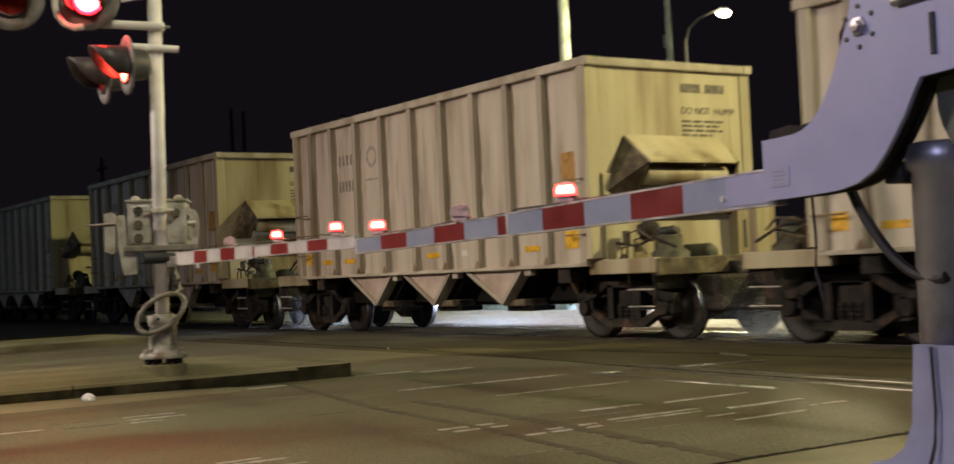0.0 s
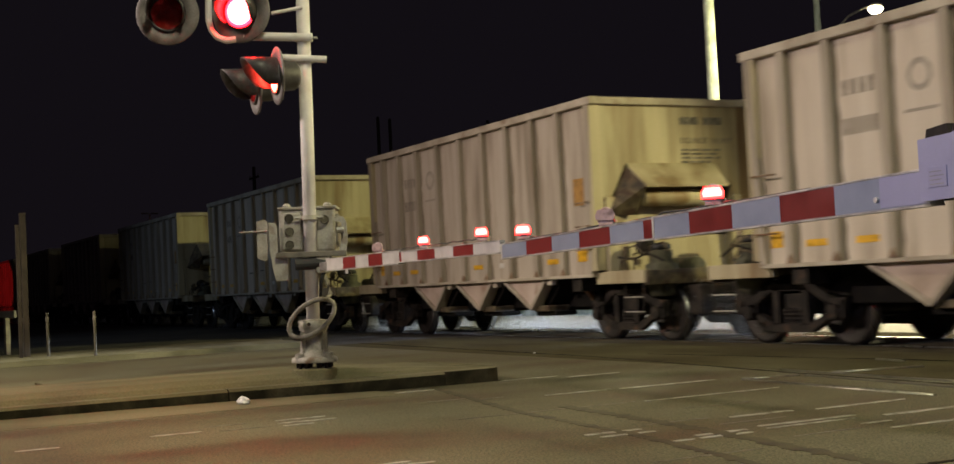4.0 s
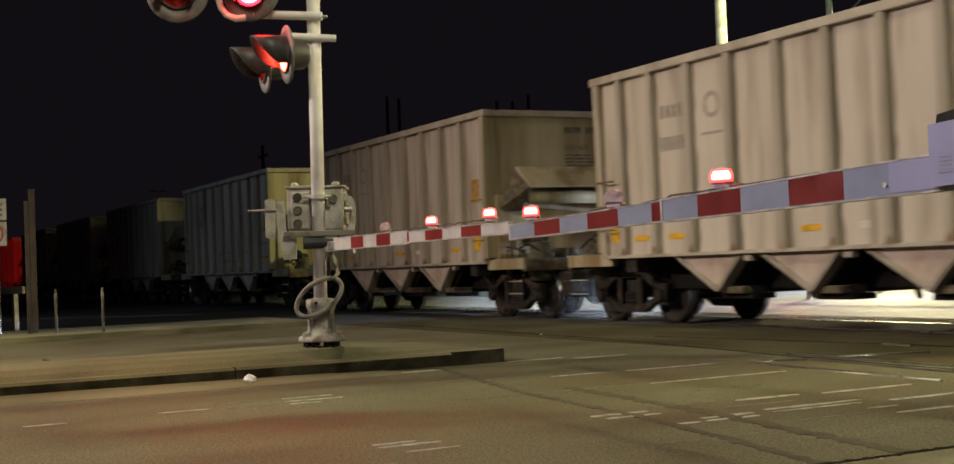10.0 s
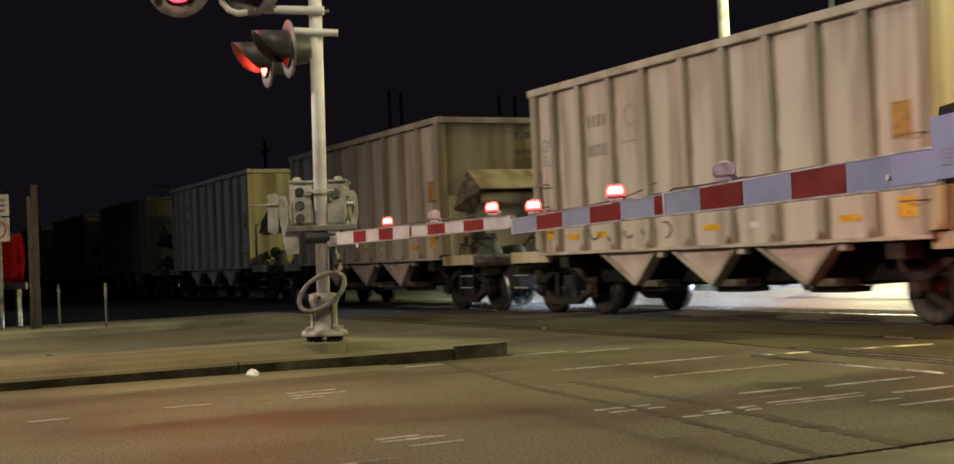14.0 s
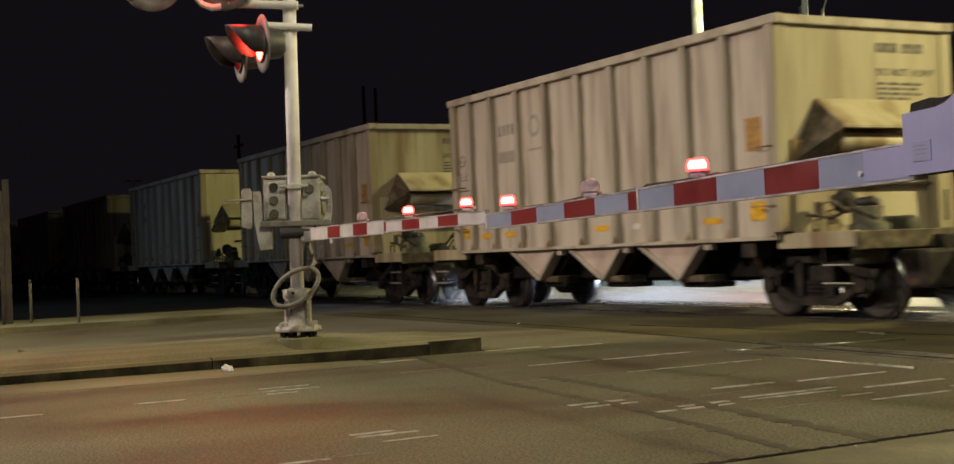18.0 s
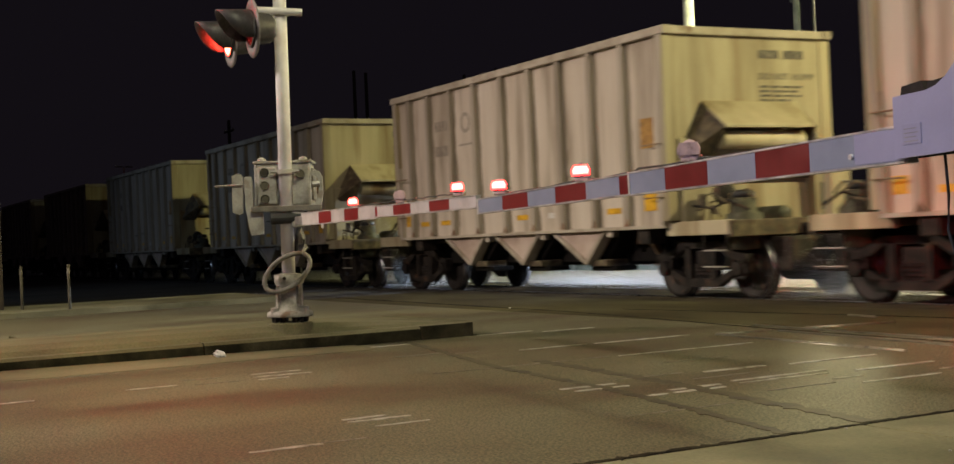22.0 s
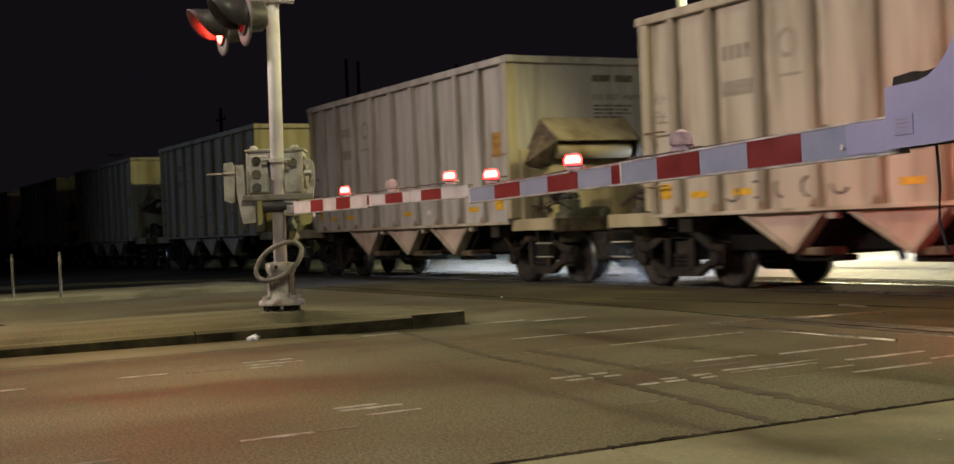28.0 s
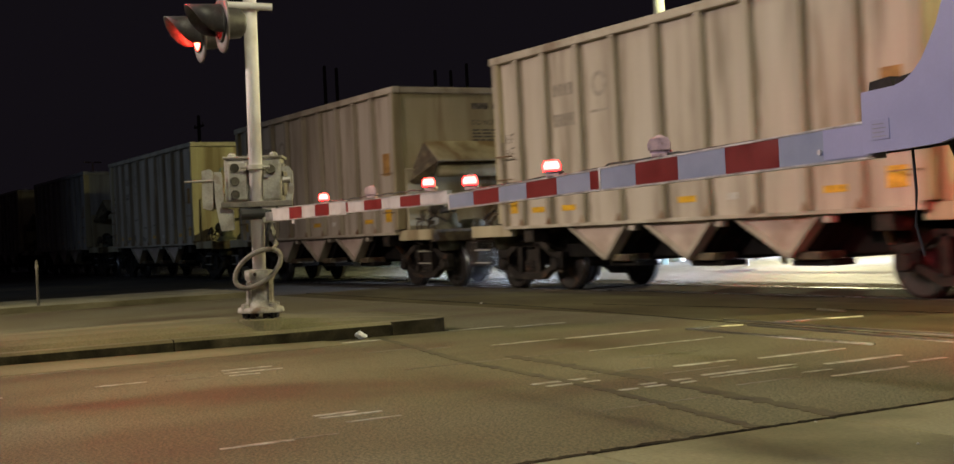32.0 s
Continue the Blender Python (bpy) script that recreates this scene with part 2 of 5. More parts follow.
M_GEAR = material("grimy_brake_gear", (0.11, 0.085, 0.05), 0.7, 0.1, dark=(0.04, 0.03, 0.02), light=(0.22, 0.18, 0.10), scale=6, grain=50, rust=(0.06, 0.035, 0.02), rust_at=0.5, bump=0.2)
M_HOUSING = material("dull_green_grey_housing_paint", (0.22, 0.22, 0.19), 0.45, 0.2, scale=5, grain=50, bump=0.06)
M_ON = glow("lit_red_lens", (1.0, 0.0006, 0.0013), 250.0)
M_ON_SIDE = glow("lit_red_side_lens", (1.0, 0.02, 0.012), 60.0)
M_HOT = glow("lit_lens_centre", (1.0, 0.008, 0.009), 250.0)
M_HOT_SIDE = glow("lit_side_lens_centre", (1.0, 0.06, 0.03), 60.0)

M_ON_SMALL = glow("lit_red_gate_lens", (1.0, 0.016, 0.016), 12.0)
M_HOT_SMALL = glow("lit_gate_lens_centre", (1.0, 0.11, 0.085), 11.0)
M_OFF = material("unlit_red_lens", (0.30, 0.012, 0.012), 0.25, scale=20, grain=150, bump=0.05)
M_LENS = material("pale_unlit_gate_lens", (0.60, 0.42, 0.41), 0.3, scale=20, grain=150, bump=0.05)
M_STREET = glow("lit_street_lamp_glass", (1.0, 0.86, 0.50), 60.0)
M_ASPHALT = material("worn_asphalt", (0.128, 0.116, 0.064), 0.68, dark=(0.094, 0.064, 0.036), light=(0.165, 0.158, 0.098), scale=1.1, grain=58, bump=0.5, bdist=0.012, stretch=(1, 0.45, 1), contrast=1.0, speck=True, spec=0.35)
M_ASPHALT2 = material("dark_patch_asphalt", (0.098, 0.086, 0.044), 0.92, dark=(0.058, 0.044, 0.023), light=(0.138, 0.126, 0.066), scale=1.0, grain=60, bump=0.5, bdist=0.012, spec=0.06, stretch=(0.5, 1, 1))
M_CONCRETE = material("stained_concrete", (0.25, 0.232, 0.125), 0.85, dark=(0.125, 0.115, 0.05), light=(0.29, 0.275, 0.155), scale=0.8, grain=45, bump=0.25, rust=(0.10, 0.088, 0.04), rust_at=0.62)
M_KERB = material("grimy_kerb_concrete", (0.11, 0.10, 0.075), 0.85, dark=(0.045, 0.04, 0.03), light=(0.20, 0.18, 0.14), scale=2.0, grain=45, bump=0.3)
M_MEDIAN = material("dirty_median_concrete", (0.165, 0.150, 0.082), 0.9, dark=(0.095, 0.088, 0.045), light=(0.23, 0.205, 0.125), scale=1.5, grain=45, bump=0.3, stretch=(1, 0.3, 1), rust=(0.075, 0.07, 0.035), rust_at=0.62, spec=0.2)
M_NOSE = material("dark_kerb_face_and_joint", (0.034, 0.029, 0.018), 0.95, dark=(0.014, 0.012, 0.008), light=(0.075, 0.064, 0.040), scale=4, grain=45, bump=0.5, spec=0.05)
M_ROAD_LINE = material("dark_road_line", (0.098, 0.085, 0.047), 0.7, dark=(0.045, 0.038, 0.022), light=(0.125, 0.112, 0.062), scale=5, grain=60, bump=0.3, spec=0.3)
M_PANEL = material("crossing_panel_concrete", (0.085, 0.070, 0.045), 0.95, dark=(0.05, 0.04, 0.026), light=(0.12, 0.10, 0.068), scale=1.2, grain=45, bump=0.35, spec=0.04, vary=0.2)
M_PAINT = material("worn_white_road_paint", (0.45, 0.435, 0.36), 0.75, dark=(0.20, 0.185, 0.135), light=(0.60, 0.58, 0.50), scale=9, grain=70, bump=0.2)
M_RAIL = material("polished_rail_steel", (0.36, 0.35, 0.35), 0.3, 1.0, scale=8, grain=70, bump=0.05)
M_GROUND = material("dark_gravelly_soil", (0.06, 0.052, 0.042), 0.95, dark=(0.03, 0.026, 0.022), light=(0.09, 0.08, 0.066), scale=0.4, grain=20, bump=0.6, bdist=0.03)
M_BALLAST = material("track_ballast_stone", (0.11, 0.10, 0.095), 0.95, dark=(0.05, 0.046, 0.042), light=(0.18, 0.17, 0.16), scale=9, grain=30, bump=0.9, bdist=0.04)
M_POLE = material("pale_concrete_pole", (0.50, 0.52, 0.44), 0.6, scale=3, grain=40)
M_WOOD = material("dark_utility_wood", (0.07, 0.055, 0.045), 0.9, scale=4, grain=40)
M_SIGN = material("dull_white_sign_sheet", (0.50, 0.48, 0.45), 0.5, scale=6, grain=60, bump=0.03)
M_SIGNRED = material("sign_red_ring", (0.45, 0.10, 0.06), 0.5, scale=6, grain=60, bump=0.03)
M_WET = material("wet_pale_concrete", (0.27, 0.27, 0.275), 0.6, scale=0.8, grain=40, bump=0.25, stretch=(0.4, 1, 1))
M_PAPER = material("crumpled_white_paper", (0.80, 0.80, 0.80), 0.8, scale=9, grain=60, bump=0.2)
M_TEAL = material("pale_teal_paint", (0.30, 0.48, 0.52), 0.4, scale=3, grain=60, bump=0.03)


# ---- mesh helpers ----
def box(bm, x0, x1, y0, y1, z0, z1, bevel=0.0):
    vs = [bm.verts.new(p) for p in ((x0, y0, z0), (x1, y0, z0), (x1, y1, z0), (x0, y1, z0), (x0, y0, z1), (x1, y0, z1), (x1, y1, z1), (x0, y1, z1))]
    fs = [bm.faces.new([vs[i] for i in f]) for f in ((0, 3, 2, 1), (4, 5, 6, 7), (0, 1, 5, 4), (1, 2, 6, 5), (2, 3, 7, 6), (3, 0, 4, 7))]
    if bevel:
        es = list({e for f in fs for e in f.edges})
        bmesh.ops.bevel(bm, geom=es, offset=bevel, segments=2, affect="EDGES", profile=0.5)
    return bm


def prism(bm, pts, axis, a, b):
    """A flat outline, given in the two axes left over, drawn out along one axis from a to b."""
    def at(p, c):
        return {"x": (c, p[0], p[1]), "y": (p[0], c, p[1]), "z": (p[0], p[1], c)}[axis]
    lo, hi = [bm.verts.new(at(p, a)) for p in pts], [bm.verts.new(at(p, b)) for p in pts]
    bm.faces.new(lo), bm.faces.new(hi[::-1])
    n = len(pts)
    for i in range(n):
        bm.faces.new((lo[i], hi[i], hi[(i + 1) % n], lo[(i + 1) % n]))
    bmesh.ops.recalc_face_normals(bm, faces=bm.faces)
    return bm


def tube(bm, p, q, r, r2=None, seg=14):
    """A round bar from p to q."""
    p, q = Vector(p), Vector(q)
    r2 = r if r2 is None else r2
    turn = (q - p).to_track_quat("Z", "Y").to_matrix()
    a = [turn @ Vector((math.cos(2 * math.pi * i / seg), math.sin(2 * math.pi * i / seg), 0)) for i in range(seg)]
    lo, hi = [bm.verts.new(p + v * r) for v in a], [bm.verts.new(q + v * r2) for v in a]
    bm.faces.new(lo[::-1]), bm.faces.new(hi)
    for i in range(seg):
        bm.faces.new((lo[i], lo[(i + 1) % seg], hi[(i + 1) % seg], hi[i]))
    return bm


def bent(bm, pts, r, seg=8):
    """A round bar along a line of points."""
    pts = [Vector(p) for p in pts]
    rings = []
    for i, p in enumerate(pts):
        d = (pts[min(i + 1, len(pts) - 1)] - pts[max(i - 1, 0)]).normalized()
        turn = d.to_track_quat("Z", "Y").to_matrix()
        rings.append([bm.verts.new(p + turn @ Vector((r * math.cos(2 * math.pi * k / seg), r * math.sin(2 * math.pi * k / seg), 0))) for k in range(seg)])
    for a, b in zip(rings, rings[1:]):
        best = min(range(seg), key=lambda s: (a[0].co - b[s].co).length)
        for k in range(seg):
            bm.faces.new((a[k], a[(k + 1) % seg], b[(k + 1 + best) % seg], b[(k + best) % seg]))
    bm.faces.new(rings[0][::-1]), bm.faces.new(rings[-1])
    return bm


def lathe(bm, prof, axis="z", seg=24, centre=(0, 0, 0), ring=False):
    """A turned form: prof holds (radius, height) pairs; ring: the outline closes on itself."""
    c = Vector(centre)
    def at(r, h, a):
        u, v = r * math.cos(a), r * math.sin(a)
        return c + Vector({"z": (u, v, h), "y": (u, h, v), "x": (h, u, v)}[axis])
    rings = [[bm.verts.new(at(max(r, 1e-4), h, 2 * math.pi * k / seg)) for k in range(seg)] for r, h in prof]
    for a, b in zip(rings, rings[1:] + (rings[:1] if ring else [])):
        for k in range(seg):
            bm.faces.new((a[k], a[(k + 1) % seg], b[(k + 1) % seg], b[k]))
    if not ring:
        bm.faces.new(rings[0][::-1]), bm.faces.new(rings[-1])
    bmesh.ops.recalc_face_normals(bm, faces=bm.faces)
    return bm


def mesh_of(name, bm, mats, smooth=False):
    me = bpy.data.meshes.new(name)
    bmesh.ops.recalc_face_normals(bm, faces=bm.faces)
    if smooth:
        for f in bm.faces:
            f.smooth = len(f.verts) <= 4
    bm.to_mesh(me)
    bm.free()
    for m in mats if isinstance(mats, (list, tuple)) else [mats]:
        me.materials.append(m)
    return me


def part(name, bm, mat, parent, label="", smooth=False):
    ob = new(name, mesh_of(name, bm, mat, smooth) if isinstance(bm, bmesh.types.BMesh) else bm)
    ob.parent = parent
    if label:
        ob["label"] = label
    return ob


def B():
    return bmesh.new()


def thing(name, label, category, m=None, group="", kind=""):
    ob = new(name)
    ob.empty_display_size = 0.2
    if m is not None:
        ob.matrix_basis = m
    return tagged(ob, label, category, group, kind)


def setting(name, bm, mat, label, category="ground"):
    return tagged(new(name, mesh_of(name, bm, mat)), label, category, kind="structure")


# ---- the ground ----
def sheet(x0, x1, y0, y1, z0, z1, bevel=0.0):
    return box(B(), x0, x1, y0, y1, z0, z1, bevel)


setting("ground", sheet(-700, 700, -500, 700, -0.6, -0.03), M_GROUND, "dark bare soil and gravel round the level crossing")
setting("road_near", sheet(-12.75, -5.1, -60, 9.2, -0.3, 0.0), M_ASPHALT, "worn grey asphalt carriageway with streaky faded markings", "road")
setting("road_opposite", sheet(-24.6, -15.05, -60, 9.2, -0.3, 0.0), M_ASPHALT, "worn asphalt carriageway beyond the raised median", "road")
setting("road_nose", sheet(-15.05, -12.75, 6.83, 9.2, -0.3, 0.0), M_ASPHALT, "worn asphalt between the median nose and the tracks", "road")
setting("road_crossing", sheet(-24.6, 2.5, 9.215, 11.75, -0.3, -0.002), M_ASPHALT2, "darker asphalt strip in front of the crossing panels", "road")
setting("road_beyond", sheet(-60, 12, 15.05, 60, -0.3, 0.0), M_WET, "wet pale concrete road beyond the railway line", "road")
setting("track_bed", sheet(-420, 260, 10.9, 15.9, -0.3, -0.12), M_BALLAST, "grey crushed stone bed under the railway line", "track bed")
setting("pavement_far", sheet(-28.2, -24.6, -60, 8.9, -0.3, 0.10), M_CONCRETE, "pale concrete footway with a kerb across the road", "pavement")

# footway slabs on the viewer's side, flush with the road, with open joints
footway = tagged(new("pavement_near", mesh_of("pavement_near", sheet(-5.06, 14, -24, 8.9, -0.3, -0.02), M_KERB)), "stained yellowish concrete footway beside the road", "pavement", kind="structure")
slab_mesh = mesh_of("slab", box(B(), 0.008, 1.812, 0.006, 1.494, -0.03, 0.02, 0.006), M_CONCRETE)
for i in range(5):
    for j in range(11):
        s = new("slab", slab_mesh)
        s.parent, s.location = footway, (-5.05 + i * 1.82, -5.6 + j * 1.5, 0)

# raised median: crowned concrete top, kerb stones along the near edge and round the nose
bm = B()
prism(bm, [(-15.0, -0.3), (-12.93, -0.3), (-12.93, 0.148), (-12.99, 0.195), (-13.12, 0.245), (-13.5, 0.272), (-14.3, 0.25), (-14.8, 0.18), (-15.0, 0.15)], "y", -60, 5.2)
ends = []
for y, s in ((5.2, 0.0), (6.0, 0.55), (6.62, 1.0)):
    ends.append([bm.verts.new((x, y, z if z < 0 else 0.148 + (z - 0.148) * (1 - s))) for x, z in ((-15.0, -0.3), (-12.93, -0.3), (-12.93, 0.148), (-12.99, 0.195), (-13.12, 0.245), (-13.5, 0.272), (-14.3, 0.25), (-14.8, 0.18), (-15.0, 0.15))])
for p, q in zip(ends, ends[1:]):
    for i in range(9):
        bm.faces.new((p[i], q[i], q[(i + 1) % 9], p[(i + 1) % 9]))
bm.faces.new(ends[-1])
median = setting("median", bm, M_MEDIAN, "raised concrete median with a dirty crowned top", "median")
for j in range(16):
    y1 = 6.1 - j * 2.4
    b = B()
    prism(b, [(-12.93, -0.2), (-12.74, -0.2), (-12.76, 0.12), (-12.79, 0.148), (-12.93, 0.150)], "y", y1 - 2.388, y1)
    # dark on every kerb face except those that look up
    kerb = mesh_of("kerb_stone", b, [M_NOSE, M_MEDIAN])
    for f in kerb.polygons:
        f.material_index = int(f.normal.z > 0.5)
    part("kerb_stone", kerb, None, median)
b = B()
prism(b, [(-12.93, 6.09), (-12.742, 6.09), (-12.745, 6.60), (-12.82, 6.76), (-12.98, 6.84), (-14.7, 6.86), (-14.92, 6.8), (-15.0, 6.625), (-12.93, 6.625)], "z", -0.2, 0.148)
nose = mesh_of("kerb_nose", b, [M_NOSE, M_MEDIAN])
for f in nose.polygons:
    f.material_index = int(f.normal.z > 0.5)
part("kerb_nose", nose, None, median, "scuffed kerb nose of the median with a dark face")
for k, (kx, ky) in enumerate(((-14.1, 2.2), (-14.1, -2.0), (-14.1, -6.2))):
    part("joint_strip", box(B(), kx - 0.9, kx + 0.9, ky, ky + 0.02, 0.15, 0.236), M_ASPHALT2, median)

# gutter pan that rises to the kerb and runs out before the nose
b = B()
v = []
for y, z in ((-60, 0.045), (2.0, 0.045), (4.3, 0.03), (5.3, 0.010)):
    v.append([b.verts.new(p) for p in ((-12.742, y, -0.02), (-12.1, y, -0.02), (-12.1, y, 0.003), (-12.45, y, z * 0.35 + 0.003), (-12.742, y, z))])
for p, q in zip(v, v[1:]):
    for i in range(5):
        b.faces.new((p[i], q[i], q[(i + 1) % 5], p[(i + 1) % 5]))
b.faces.new(v[0]), b.faces.new(v[-1][::-1])
setting("gutter", b, M_MEDIAN, "dusty concrete gutter along the median kerb", "gutter")

# worn paint streaks along the road: x, first y, last y, width
MARKS = ((-12.37, 5.33, 5.80, .07), (-12.7, 6.72, 7.45, .06), (-12.45, 7.43, 8.11, .07), (-10.68, 6.12, 6.86, .06), (-10.64, 6.93, 8.05, .07), (-9.4, 6.36, 7.84, .035),
         (-7.72, 4.73, 5.18, .08), (-7.54, 4.74, 5.17, .06), (-6.98, 4.89, 5.09, .05), (-7.12, 5.21, 5.63, .08), (-6.98, 5.15, 5.57, .06), (-7.80, 6.03, 6.6, .08),
         (-7.20, 5.8, 6.67, .07), (-7.06, 5.76, 6.55, .05), (-7.72, 6.78, 7.68, .07), (-7.02, 6.79, 7.55, .07), (-6.46, 6.3, 7.02, .06), (-6.76, 6.32, 6.59, .05),
         (-6.64, 7.22, 7.6, .06), (-7.45, 3.0, 3.29, .06), (-7.32, 2.99, 3.4, .06), (-7.05, 3.04, 3.4, .03), (-6.65, 2.15, 2.56, .05), (-10.42, 2.38, 2.79, .06),
         (-10.73, 3.51, 3.96, .06), (-10.47, 3.45, 3.96, .06), (-10.25, 3.42, 3.68, .05), (-10.28, 1.35, 1.67, .06))
# fainter remains of wider markings in the wheel tracks: x, first y, last y, width
SCUFFS = ((-6.67, 2.55, 2.84, .03), (-10.74, 2.9, 3.26, .03), (-10.32, 2.91, 3.35, .03), (-9.43, 4.6, 6.3, .03), (-11.1, 5.0, 5.5, .03), (-10.9, 5.45, 5.8, .03),
          (-6.6, 5.6, 6.2, .02), (-7.5, 5.7, 6.3, .025), (-6.3, 4.3, 5.1, .02), (-7.9, 5.3, 5.9, .025), (-12.0, 2.2, 2.7, .03), (-8.6, 6.2, 6.9, .02), (-6.55, 0.9, 1.5, .03))
for i, (mx, my0, my1, mw) in enumerate(MARKS + SCUFFS):
    rnd = random.Random(i)
    b = B()
    n = max(6, int((my1 - my0) / 0.07))
    l, r = [], []
    for k in range(n + 1):
        y = my0 + (my1 - my0) * k / n
        w = mw * (0.35 + 0.65 * math.sin(math.pi * (k + 0.4) / (n + 0.8)) ** 0.5) * rnd.uniform(0.7, 1.15)
        o = rnd.uniform(-0.006, 0.006)
        l.append((mx - w / 2 + o, y)), r.append((mx + w / 2 + o, y))
    prism(b, l + r[::-1], "z", -0.01, 0.004)
    tagged(new("road_marking", mesh_of("road_marking", b, M_PAINT if i < len(MARKS) else M_SCUFF)), "worn white paint streak on the asphalt", "road marking", "road paint streaks", "structure")

STRIPS = (((-10.96, 9.17), (-4.6, 8.74), 0.020), ((-10.17, 8.82), (-4.6, 8.22), 0.022), ((-10.39, 8.21), (-7.71, 8.0), 0.022), ((-10.39, 8.22), (-10.24, 8.80), 0.016), ((-10.22, 9.2), (-9.92, 10.15), 0.018), ((-11.15, 10.7), (-10.65, 10.63), 0.02))
# open joints of the asphalt
for name, pts, w in (("road_joint", ((-24.6, 9.9), (-15.2, 9.58), (-10.7, 9.02), (-7.94, 8.8), (-4.6, 8.5)), 0.05), ("road_crack", ((-15.0, 10.25), (-11.1, 10.8), (-6.0, 11.2)), 0.03), ("road_edge_gap", ((-5.062, -20), (-5.062, 9.2)), 0.04)):
    b = B()
    rnd = random.Random(3)
    l, r = [], []
    for (xa, ya), (xb, yb) in zip(pts, pts[1:]):
        n = int(max(abs(xb - xa), abs(yb - ya)) / (0.035 if name == "road_edge_gap" else 0.25))
        for k in range(n):
            x, y = xa + (xb - xa) * k / n, ya + (yb - ya) * k / n
            a, c = w * rnd.uniform(0.1, 0.9), w * rnd.uniform(0.1, 0.9)
            if abs(xb - xa) > abs(yb - ya):
                l.append((x, y - a)), r.append((x, y + c))
            else:
                l.append((x - a * (1.6 if math.sin(y * 2.1) > 0.7 else 1.0), y)), r.append((x + c, y))
    prism(b, l + r[::-1], "z", -0.02, 0.0235 if name == "road_edge_gap" else 0.0032)
    tagged(new(name, mesh_of(name, b, M_NOSE)), "ragged dark joint in the road surface", "road joint", kind="structure")

# ragged darker lines across the lanes
for pts, w in ((((-12.6, 5.86), (-11.05, 5.53), (-9.49, 5.2), (-8.03, 5.04), (-7.35, 4.95), (-6.43, 4.77), (-5.12, 4.5)), 0.075), (((-9.6, 5.68), (-8.63, 5.59), (-7.31, 5.43), (-6.14, 5.23), (-5.12, 5.09)), 0.11)):
    b = B()
    rnd = random.Random(9)
    l, r = [], []
    for (xa, ya), (xb, yb) in zip(pts, pts[1:]):
        n = int(abs(xb - xa) / 0.06)
        for k in range(n):
            x, y = xa + (xb - xa) * k / n, ya + (yb - ya) * k / n
            l.append((x, y - w * rnd.uniform(0.3, 0.8))), r.append((x, y + w * rnd.uniform(0.3, 0.8)))
    prism(b, l + r[::-1], "z", -0.01, 0.0046)
    tagged(new("road_seal", mesh_of("road_seal", b, M_ROAD_LINE)), "ragged dark line across the asphalt", "road seal", "road tar lines", "structure")

# metal strips added on the asphalt before the crossing, to carry bright glints
for (xa, ya), (xb, yb), w in STRIPS:
    b = B()
    nx, ny = -(yb - ya), xb - xa
    q = math.hypot(nx, ny)
    nx, ny = nx / q * w, ny / q * w
    rows = [[b.verts.new((x + c * nx, y + c * ny, z)) for c, z in ((-1, -0.01), (-1, 0.002), (-0.75, 0.011), (-0.3, 0.017), (0.3, 0.017), (0.75, 0.011), (1, 0.002), (1, -0.01))] for x, y in ((xa, ya), (xb, yb))]
    for i in range(8):
        b.faces.new((rows[0][i], rows[1][i], rows[1][(i + 1) % 8], rows[0][(i + 1) % 8]))
    b.faces.new(rows[0][::-1]), b.faces.new(rows[1])
    tagged(new("edge_strip", mesh_of("edge_strip", b, M_STRIP, True)), "added shiny metal strip that carries a glint on the road", "edge strip", "road edge strips", "structure")

# rails and concrete crossing panels
for name, y in (("rail_near", 12.60), ("rail_far", 14.10)):
    b = B()
    prism(b, [(y - 0.07, -0.16), (y + 0.07, -0.16), (y + 0.07, -0.145), (y + 0.012, -0.12), (y + 0.012, -0.045), (y + 0.036, -0.03), (y + 0.036, 0.0), (y - 0.036, 0.0), (y - 0.036, -0.03), (y - 0.012, -0.045), (y - 0.012, -0.12), (y - 0.07, -0.145)], "x", -420, 260)
    tagged(new(name, mesh_of(name, b, M_RAIL)), "polished steel rail of the railway line", "rail", kind="structure")
crossing = tagged(new("crossing_deck", mesh_of("crossing_deck", sheet(-24.4, 2.3, 11.77, 15.03, -0.22, -0.15), M_BALLAST)), "concrete panel deck of the level crossing", "crossing", kind="structure")
for y0, y1 in ((11.79, 12.54), (12.69, 14.01), (14.16, 15.02)):
    pm = mesh_of("panel", box(B(), 0.01, 2.42, y0, y1, -0.15, -0.006, 0.01), M_PANEL)
    for i in range(11):
        p = new("panel", pm)
        p.parent, p.location = crossing, (-24.4 + i * 2.43, 0, 0)
# sleepers outside the crossing
sleepers = tagged(new("sleepers", mesh_of("sleepers", sheet(-24.45, -24.41, 12.0, 14.7, -0.2, -0.13), M_WOOD)), "dark timber sleepers in the stone bed", "sleepers", kind="structure")
sm = mesh_of("sleeper", box(B(), -0.11, 0.11, 12.05, 14.65, -0.2, -0.10, 0.01), M_WOOD)
for i in range(90):
    s = new("sleeper", sm)
    s.parent, s.location = sleepers, (-24.9 - i * 0.55, 0, 0)


# ---- the train ----
CAR, HALF, TAPER = 13.693, 4.82, 0.14
RIBS = [-4.05, -3.18, -2.2, -1.2, -0.14, 0.86, 1.84, 2.8, 3.72]


